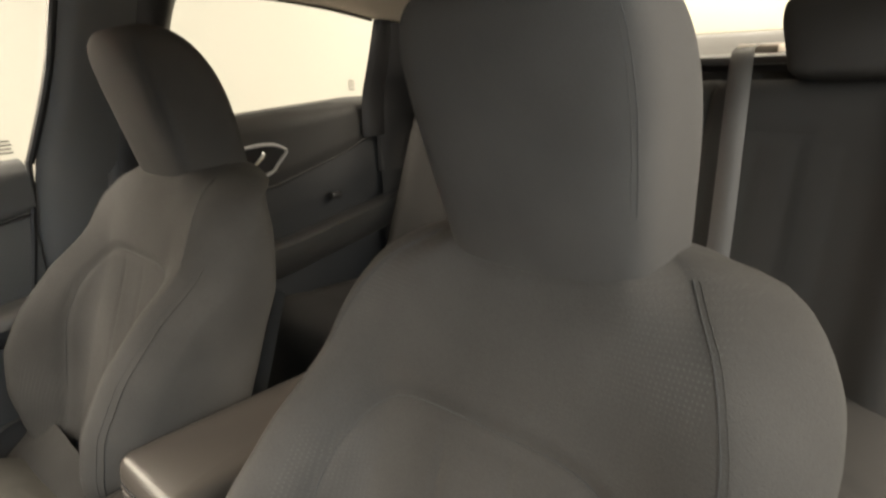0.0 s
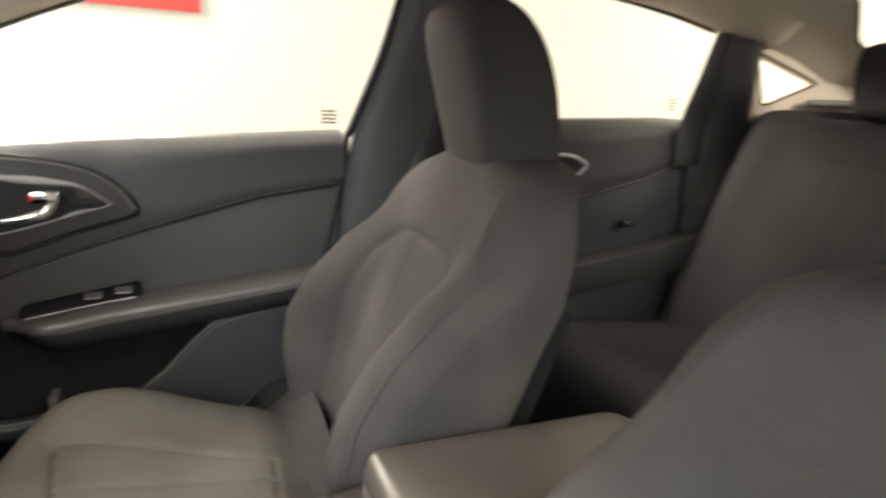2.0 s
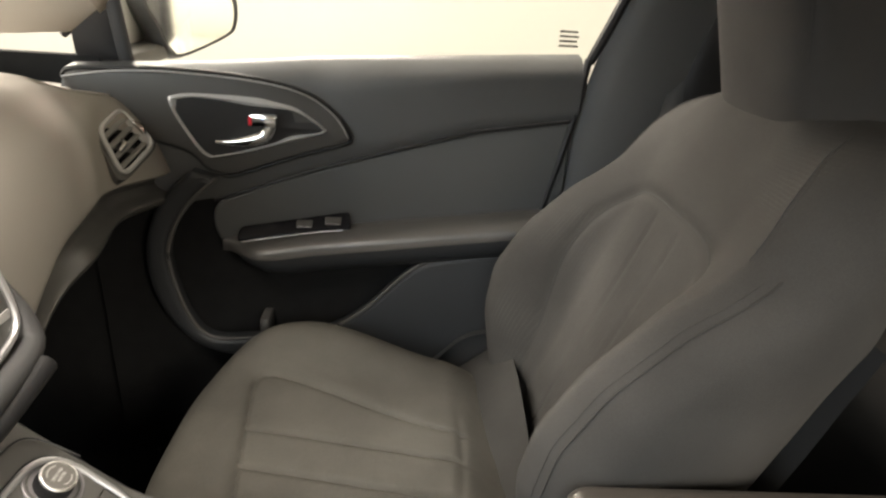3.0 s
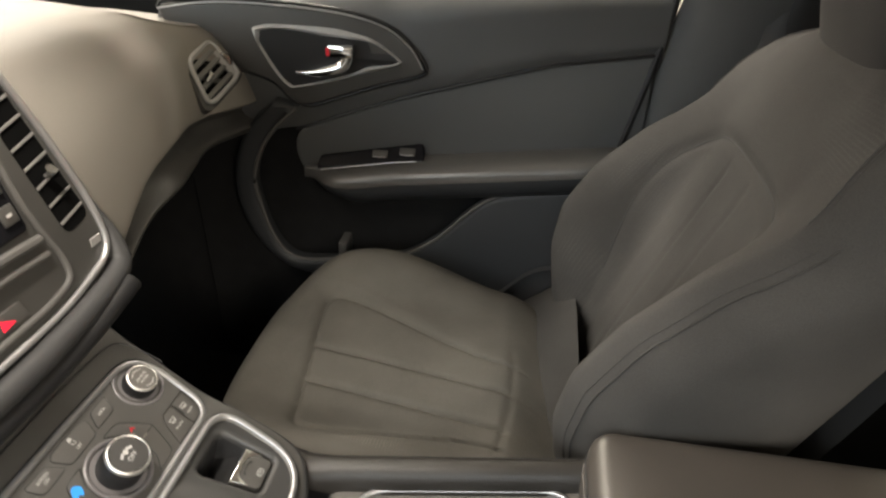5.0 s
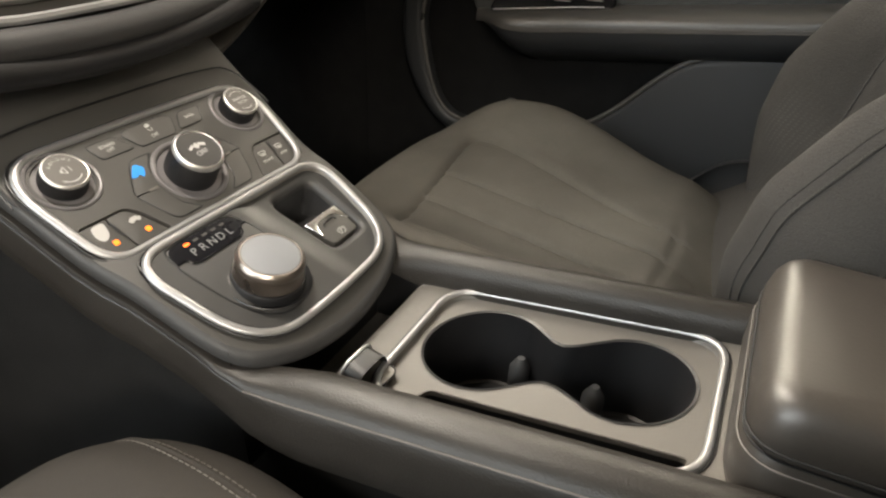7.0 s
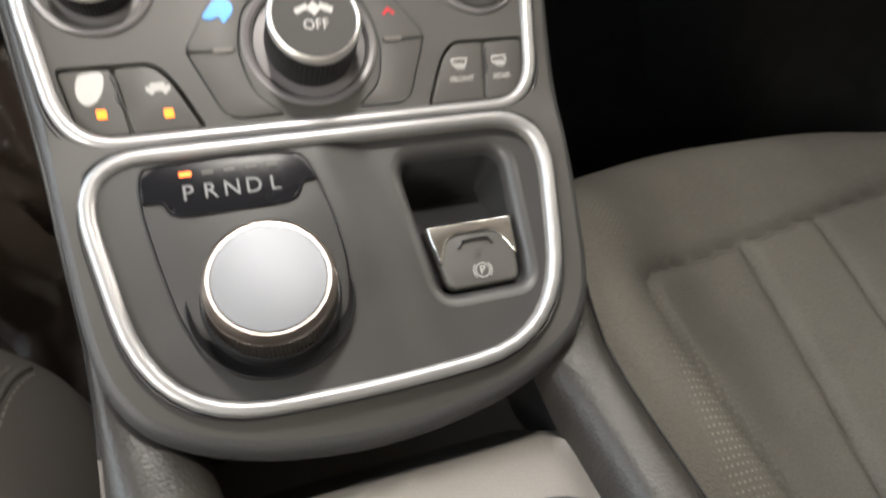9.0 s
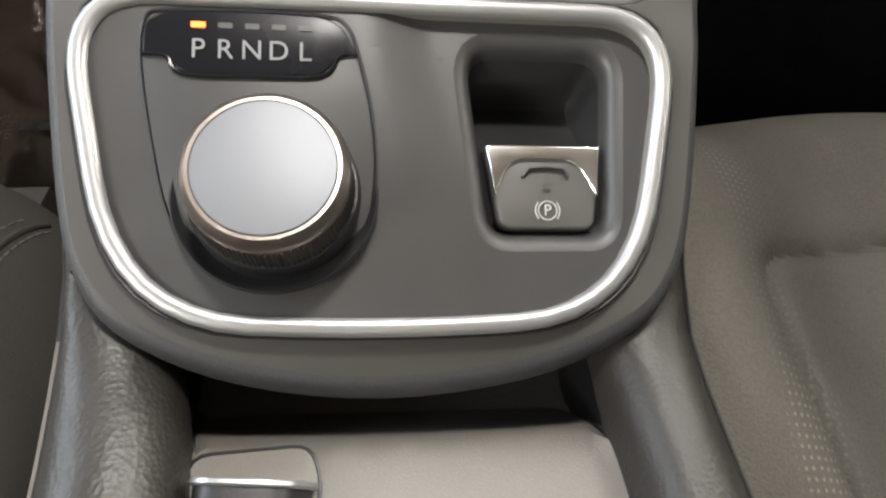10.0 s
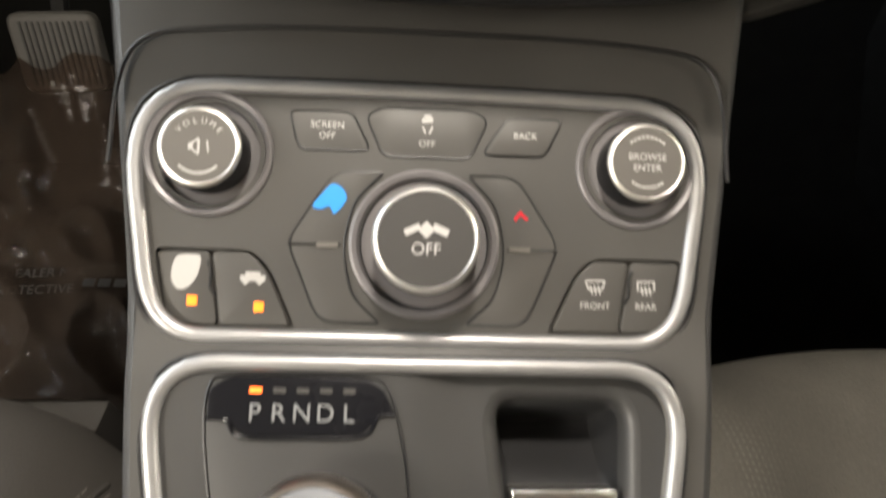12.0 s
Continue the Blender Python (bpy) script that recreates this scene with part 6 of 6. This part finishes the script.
# rear door panels take darkened skin and pocket tones in place of shade
part("upper_panel", grid(rows), REARSKIN_SHADE, rdoor)
part("insert", grid(skin(-1.38, -0.66, lambda y: ra(y), lambda y: ri(y) - 0.002, lambda y, q: 0.677 - 0.004 * math.sin(math.pi * q))), POCKET_SHADE, rdoor)
part("insert_seam", tube([(0.671, y, ri(y)) for y in (-1.38 + 0.70 * i / 30 for i in range(31))], 0.003, 6), BLACK, rdoor)
rows = []
for i in range(31):
    y = -1.33 + 0.63 * i / 30
    z = ra(y)
    rows.append([(0.68, y, z + 0.002), (0.63, y, z + 0.002), (0.622, y, z - 0.004), (0.624, y, z - 0.03), (0.645, y, z - 0.08), (0.68, y, z - 0.1)])
part("armrest", grid(rows), REARSKIN_SHADE, rdoor)
part("lower_panel", grid([[(0.685, y, z) for y in (-1.38, -1.1, -0.8, -0.66)] for z in (0.0, 0.2, 0.4, 0.52)]), POCKET_SHADE, rdoor)
R2 = smooth_closed([(-0.80, 0.70), (-0.86, 0.714), (-0.93, 0.716), (-0.968, 0.703), (-0.975, 0.692), (-0.950, 0.668), (-0.93, 0.650), (-0.88, 0.640), (-0.84, 0.645), (-0.81, 0.67)], 5)
part("handle_ring", tube([(0.655, y, z) for y, z in R2], 0.0042, 8, closed=True), SILVER_PAINT, rdoor, "satin silver handle ring")
rows = [[Vector((0.657 + dd, (y + 0.885) * q - 0.885, (z - 0.68) * q + 0.68)) for y, z in R2] for q, dd in ((1.0, 0.0), (0.95, 0.008), (0.8, 0.018), (0.3, 0.02))]
part("handle_cup", grid(rows, wrap=True, cap=True), BLACK, rdoor)
part("door_handle", tube([(0.648, y, z) for y, z in smooth_open([(-0.83, 0.664), (-0.87, 0.668), (-0.90, 0.684), (-0.912, 0.698)], 5)], 0.006, 8), CHROME, rdoor)
part("armrest_cap", box(0.640, 0.66, -1.12, -1.09, 0.555, 0.57, 0.003), BLACK, rdoor)
rp = part("window_pane", grid([[(side_x(z) + 0.03, y, z) for y in (-0.70, -0.9, -1.1, -1.26)] for z in (0.76, 0.85, 0.95, 1.03)]), GLASS, rdoor)
rp.visible_shadow = False
for i in range(4):
    part("glass_mark", box(side_x(0.83) + 0.026, side_x(0.83) + 0.027, -1.21 + 0.002 * (i % 2), -1.19, 0.824 + 0.007 * i, 0.827 + 0.007 * i), BELT, rdoor)
qp = part("quarter_pane", slab([(-1.33, 0.98), (-1.64, 0.91), (-1.44, 0.82)], lambda y, z, h: Vector((side_x(z) + 0.03 - h, y, z)), 0.003), GLASS, shell)
qp.visible_shadow = False


# ---- dashboard ----
dash = thing("dashboard", "grey soft-touch dashboard with dark lower trim", "dashboard")
LOWER = [(0.12, 0.482), (0.16, 0.500), (0.18, 0.513), (0.208, 0.535), (0.236, 0.557), (0.27, 0.577), (0.31, 0.584), (0.36, 0.583), (0.41, 0.578), (0.48, 0.564), (0.545, 0.556), (0.62, 0.547)]
RIDGE = [(0.12, 0.472), (0.16, 0.488), (0.19, 0.505), (0.22, 0.525), (0.25, 0.537), (0.28, 0.542), (0.31, 0.541), (0.41, 0.530), (0.46, 0.529), (0.55, 0.522), (0.62, 0.516)]


def dash_low(x):
    return (interp(LOWER, x - 0.015) + interp(LOWER, x) + interp(LOWER, x + 0.015)) / 3


def dash_top(x):
    return 0.745 - 0.02 * smoothstep(0.25, 0.40, x) - 0.055 * smoothstep(0.38, 0.62, x)


def dash_y(x):
    """The dash face steps forward towards the door."""
    return 0.165 + 0.045 * smoothstep(0.28, 0.50, x) - 0.018 * smoothstep(0.50, 0.60, x) + 0.05 * smoothstep(0.62, 0.70, x)


rows = []
for i in range(51):
    x = 0.12 + 0.51 * i / 50
    zl, zt, yb = dash_low(x), dash_top(x), dash_y(x)
    k, high = smoothstep(0.30, 0.48, x), zt - zl
    prof = [(yb + 0.012, zl - 0.002)]
    for f, dy in ((0.02, 0.003), (0.08, 0.0), (0.35, 0.003), (0.62, 0.014), (0.85, 0.042), (0.95, 0.075), (1.0, 0.13)):
        prof.append((yb + dy * (1 - 0.55 * k) + k * 0.28 * high * min(f, 0.9), zl + high * f))
    prof += [(yb + 0.28, zt + 0.008), (yb + 0.5, zt - 0.01)]
    rows.append([(x, y, z) for y, z in smooth_open(prof, 4)])
part("pad", grid(rows), DASH, dash, "greige soft dash pad")
# shadowed channel and dark lower roll over the glove box
rows = []
for i in range(61):
    x = 0.12 + 0.51 * i / 60
    zl, yb = dash_low(x) - 0.003, dash_y(x)
    ridge = (interp(RIDGE, x - 0.015) + interp(RIDGE, x) + interp(RIDGE, x + 0.015)) / 3
    gap = zl - ridge
    prof = [(0.013, 0.003), (0.022, -0.002)] + [(dy, -f * gap) for dy, f in ((0.026, 0.35), (0.022, 0.65), (0.013, 0.86), (0.005, 0.96))]
    prof += [(dy, -gap - dz) for dy, dz in ((0.002, 0.003), (0.003, 0.008), (0.008, 0.012), (0.020, 0.015), (0.10, 0.023), (0.22, 0.035), (0.45, 0.055))]
    rows.append([(x, yb + dy, zl + dz) for dy, dz in prof])
part("glove_box", grid(rows), PANEL, dash, "black rolled edge over the footwell")
part("top_seal", box(0.0, 0.58, 0.44, 0.48, 0.728, 0.742, 0.004), BLACK, dash)
# outer air vent, set into the sloping end of the pad
VB, VR, VT, VL = Vector((0.482, 0.205, 0.579)), Vector((0.592, 0.203, 0.599)), Vector((0.586, 0.245, 0.650)), Vector((0.506, 0.2405, 0.637))
VN = (VR - VB).cross(VL - VB).normalized()
VN = VN if VN.y < 0 else -VN


def on_vent(u, v, h=0.0):
    return VB * (1 - u) * (1 - v) + VR * u * (1 - v) + VT * u * v + VL * (1 - u) * v + VN * (h + 0.004)


sq = lambda d, r: rounded([(-d, -d), (1 + d, -d), (1 + d, 1 + d), (-d, 1 + d)], r, 5)
vent = part("air_vent", slab(sq(0.09, 0.28), lambda u, v, h: on_vent(u, v, h - 0.001), 0.03, 0.002), PANEL, dash, "dark vent surround")
part("vent_frame", tube([on_vent(u, v, 0.001) for u, v in sq(-0.02, 0.22)], 0.0036, 8, closed=True, up=VN), SILVER_PAINT, vent, "satin silver vent frame")
part("frame_side", slab(rounded([(0.80, 0.02), (1.0, 0.02), (1.0, 0.98), (0.80, 0.98)], 0.08, 4), lambda u, v, h: on_vent(u, v, h + 0.002), 0.003, 0.001), SILVER_PAINT, vent, "wide satin frame side")
# throat is a flat plate; its shade is all in the colour
part("vent_throat", slab(sq(-0.04, 0.2), lambda u, v, h: on_vent(u, v, h - 0.0005), 0.002), THROAT, vent)
for i in range(4):
    v = 0.13 + 0.21 * i
    bm = grid([[on_vent(u, v + dv, hh) for u in (0.05, 0.4, 0.80)] for dv, hh in ((0.09, 0.0008), (0.05, 0.004), (0.0, 0.005), (-0.03, 0.001))])
    part("vent_slat", bm, SLAT, vent)
part("vent_slider", tube([on_vent(0.2, 0.40, 0.004), on_vent(0.28, 0.46, 0.011), on_vent(0.36, 0.54, 0.006)], [0.003, 0.005, 0.002], 8), CHROME, vent)
part("vent_wheel", tube([on_vent(0.94, 0.30, 0.002), on_vent(0.95, 0.45, 0.006), on_vent(0.95, 0.62, 0.002)], [0.003, 0.006, 0.003], 10), KNURL, vent)

# centre stack
stack = thing("centre_stack", "dark centre stack with blue lit screen, air vents and silver trim", "car centre stack")


def on_stack(x, z, h=0.0):
    y = 0.150 + 0.30 * (z - 0.56) - 0.1 * x * x
    return Vector((x, y - h, z + 0.3 * h))


SO = rounded([(-0.130, 0.775), (0.130, 0.775), (0.150, 0.68), (0.1575, 0.600), (0.152, 0.552), (0.075, 0.535), (-0.075, 0.535), (-0.152, 0.552), (-0.1575, 0.600), (-0.150, 0.68)], [0.02, 0.02, 0.04, 0.03, 0.03, 0.08, 0.08, 0.03, 0.03, 0.04], 6)
part("fascia", slab(SO, on_stack, 0.10, 0.006), PANEL, stack)
part("outer_trim", tube([on_stack(x * 0.978, (z - 0.65) * 0.972 + 0.65, 0.002) for x, z in SO], 0.0032, 8, closed=True, up=(0, 1, 0)), SATIN, stack, "satin silver stack trim")
LIP = smooth_open([on_stack(-0.168, 0.60, -0.012), on_stack(-0.158, 0.552, -0.004), on_stack(-0.13, 0.532, 0.002), on_stack(0, 0.522, 0.005), on_stack(0.13, 0.532, 0.002), on_stack(0.158, 0.552, -0.004), on_stack(0.168, 0.60, -0.012)], 6)
part("lower_lip", tube(LIP, [0.003 + 0.0085 * smoothstep(0.60, 0.545, v[2]) for v in LIP], 12), SOFT, stack)
# black bar added below the lip to carry the stack's shade
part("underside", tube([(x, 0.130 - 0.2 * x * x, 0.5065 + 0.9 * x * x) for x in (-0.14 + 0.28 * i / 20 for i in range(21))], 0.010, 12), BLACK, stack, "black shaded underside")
IN = rounded([(-0.100, 0.77), (0.100, 0.77), (0.088, 0.62), (0.096, 0.575), (0.092, 0.556), (0.06, 0.550), (-0.06, 0.550), (-0.092, 0.556), (-0.096, 0.575), (-0.088, 0.62)], [0.02, 0.02, 0.03, 0.012, 0.012, 0.05, 0.05, 0.012, 0.012, 0.03], 5)
part("inner_frame", tube([on_stack(x, z, 0.002) for x, z in IN], 0.003, 8, closed=True, up=(0, 1, 0)), SOFT_GREY, stack)
scr = part("screen_unit", slab(rounded([(-0.090, 0.765), (0.090, 0.765), (0.082, 0.610), (-0.082, 0.610)], 0.006, 4), lambda x, z, h: on_stack(x, z, h + 0.003), 0.006, 0.002), GLOSS, stack, "glossy screen bezel")
part("display", slab(rounded([(-0.055, 0.755), (0.055, 0.755), (0.051, 0.617), (-0.051, 0.617)], 0.002, 3), lambda x, z, h: on_stack(x, z, h + 0.0045), 0.002), SCREEN, scr, "blue lit display")
part("display_panel", slab(rounded([(-0.048, 0.654), (0.045, 0.654), (0.044, 0.632), (-0.048, 0.632)], 0.008, 4), lambda x, z, h: on_stack(x, z, h + 0.0050), 0.001), SCREEN_TEXT, scr)
q = Matrix.Translation(on_stack(0.020, 0.643, 0.0062)) @ Euler((radians(73), 0, 0)).to_matrix().to_4x4()
writing("SW", 0.020, SCREEN, scr, q, bold=0.0004)
for i in range(5):
    part("side_key", box(0.062, 0.078, -0.003, 0.0, -0.008, 0.008, 0.0012, Matrix.Translation(on_stack(0, 0.628 + 0.024 * i, 0.0035)) @ Euler((radians(-16), 0, 0)).to_matrix().to_4x4()), BUTTON, scr)
    part("key_mark", box(0.0672, 0.0728, -0.0036, -0.003, -0.0012, 0.0012, 0, Matrix.Translation(on_stack(0, 0.628 + 0.024 * i, 0.0035)) @ Euler((radians(-16), 0, 0)).to_matrix().to_4x4()), WHITE_INK, scr)
part("ledge", tube([on_stack(x, 0.603 - 0.5 * (abs(x) / 0.11) ** 2 * 0.012, 0.004) for x in (-0.084 + 0.168 * i / 20 for i in range(21))], 0.0045, 8), SOFT_GREY, stack)
part("ledge", tube([on_stack(x, 0.589 - 0.5 * (abs(x) / 0.11) ** 2 * 0.012, 0.003) for x in (-0.084 + 0.168 * i / 20 for i in range(21))], 0.003, 8), SOFT_GREY, stack)
hz = part("hazard_button", slab(rounded([(0.002, 0.570), (0.038, 0.570), (0.040, 0.555), (0.0, 0.555)], 0.004, 4), lambda x, z, h: on_stack(x, z, h + 0.0022), 0.003, 0.001), BUTTON, stack)
part("hazard_mark", slab([(0.013, 0.5665), (0.025, 0.559), (0.011, 0.5575)], lambda x, z, h: on_stack(x, z, h + 0.003), 0.001), glowing("red_triangle", (0.9, 0.02, 0.05), 0.5), hz, "red warning triangle")
part("airbag_mark", box(-0.007, 0.007, -0.001, 0.0, -0.004, 0.004, 0, Matrix.Translation(on_stack(0.137, 0.570, 0.001))), WHITE_INK, stack)
for s in (1, -1):
    VO = rounded([(s * 0.103, 0.755), (s * 0.130, 0.755), (s * 0.1475, 0.592), (s * 0.114, 0.587)], [0.012, 0.012, 0.01, 0.01], 4)
    # vent hollow drawn as a flat black plate that carries its shade
    sv = part("side_vent", slab(VO, lambda x, z, h: on_stack(x, z, h + 0.0006), 0.002), THROAT, stack, "black slatted air vent")
    for i in range(9):
        z0 = 0.598 + 0.0172 * i
        k = (z0 - 0.59) / 0.16
        xa, xb = 0.1140 - 0.0115 * k, 0.1462 - 0.0165 * k
        bm = grid([[on_stack(s * x, z0 + dz + 0.006 * (x - xa) / 0.03, hh) for x in (xa, (xa + xb) / 2, xb)] for hh, dz in ((0.0007, 0.0011), (0.0022, 0.0007), (0.0022, -0.0008), (0.0007, -0.0008))])
        part("vent_slat", bm, SLAT, sv)
    part("vent_slider", tube([on_stack(s * 0.124, 0.641, 0.006), on_stack(s * 0.124, 0.644, 0.013)], 0.005, 8), CHROME, sv)
# neck joining stack and console
rows = []
for i in range(13):
    t = i / 12
    z = 0.462 + 0.072 * t
    y = 0.142 + 0.030 * math.sin(math.pi * t * 0.8)
    w = 0.128 - 0.012 * math.sin(math.pi * min(1, t * 1.2)) + 0.012 * t ** 2
    rows.append([(w * q, y + 0.02 * q * q, z - 0.01 * q * q) for q in (-1, -0.9, -0.6, -0.3, 0, 0.3, 0.6, 0.9, 1)])
part("neck", grid(rows), SOFT, dash)
part("neck_sides", box(-0.100, 0.100, 0.175, 0.5, 0.0, 0.54, 0.01), BLACK, dash)
part("panel_line", tube(smooth_open([on_bridge(-0.118, 0.10, 0.001), on_bridge(-0.112, 0.135, 0.001), on_bridge(-0.08, 0.143, 0.001), on_bridge(0, 0.1445, 0.001), on_bridge(0.08, 0.143, 0.001), on_bridge(0.112, 0.135, 0.001), on_bridge(0.118, 0.10, 0.001)], 6), 0.0009, 6), BLACK, console)

# ---- footwells ----
mat1 = thing("floor_mat", "black carpet floor mat in the passenger footwell", "floor mat")
part("mat", slab(rounded([(0.17, 0.10), (0.60, 0.10), (0.60, 0.55), (0.17, 0.55)], 0.05, 5), lambda x, y, h: Vector((x, y, -0.042 + h)), 0.008, 0.003), CARPET, mat1)
ped = thing("foot_pedal", "grey ribbed pedal pad on a black arm in the driver footwell", "pedal")
pad_at = pose(-0.418, 0.556, 0.145, -24, 0, 6)
part("pad", slab(rounded([(-0.048, -0.045), (0.048, -0.045), (0.048, 0.045), (-0.048, 0.045)], 0.014, 5), lambda x, z, h: pad_at @ Vector((x, -h, z)), 0.016, 0.005), SOFT_GREY, ped, "brownish grey pedal pad")
for i in range(12):
    part("groove", box(-0.0345 + 0.0066 * i, -0.0320 + 0.0066 * i, -0.0012, 0.002, -0.036, 0.036, 0, pad_at), BLACK, ped)
part("arm", tube([(-0.42, 0.575, 0.14), (-0.42, 0.66, 0.25), (-0.42, 0.74, 0.45)], 0.01, 8), BLACK, ped)
film = thing("protective_film", "crumpled clear plastic protective film over the driver floor mat", "plastic film")


def film_z(x, y):
    n1 = noise.noise(Vector((x * 6, y * 5, 0.3)))
    n2 = abs(noise.noise(Vector((x * 13 + 5 * y, y * 9, 4.7))))
    n3 = abs(noise.noise(Vector((x * 34 + 9 * y, y * 24, 9.1))))
    return 0.004 + 0.045 * abs(n1) + 0.030 * (1 - 2 * n2) + 0.010 * n3 + 0.10 * smoothstep(0.4, 0.56, y)


rows = [[(x, y, film_z(x, y)) for y in (0.55 * j / 140 for j in range(141))] for x in (-0.62 + 0.46 * i / 140 for i in range(141))]
part("sheet", grid(rows), FILM, film)
writing("DEALER MUST", 0.015, BLACK, film, pose(-0.393, 0.324, film_z(-0.393, 0.324) + 0.010, 8, 0, 4))
writing("PROTECTIVE", 0.015, BLACK, film, pose(-0.402, 0.299, film_z(-0.402, 0.299) + 0.010, 8, 0, 4))
for i in range(4):
    part("print_bar", box(-0.344 + 0.016 * i, -0.332 + 0.016 * i, 0.296, 0.306, film_z(-0.32, 0.300) + 0.008, film_z(-0.32, 0.300) + 0.0086), BLACK, film)
mat2 = thing("floor_mat", "dark floor mat under the plastic film in the driver footwell", "floor mat")
part("mat", slab(rounded([(-0.62, -0.02), (-0.17, -0.02), (-0.17, 0.56), (-0.62, 0.56)], 0.05, 5), lambda x, y, h: Vector((x, y, -0.040 + h)), 0.01, 0.003), CARPET, mat2)
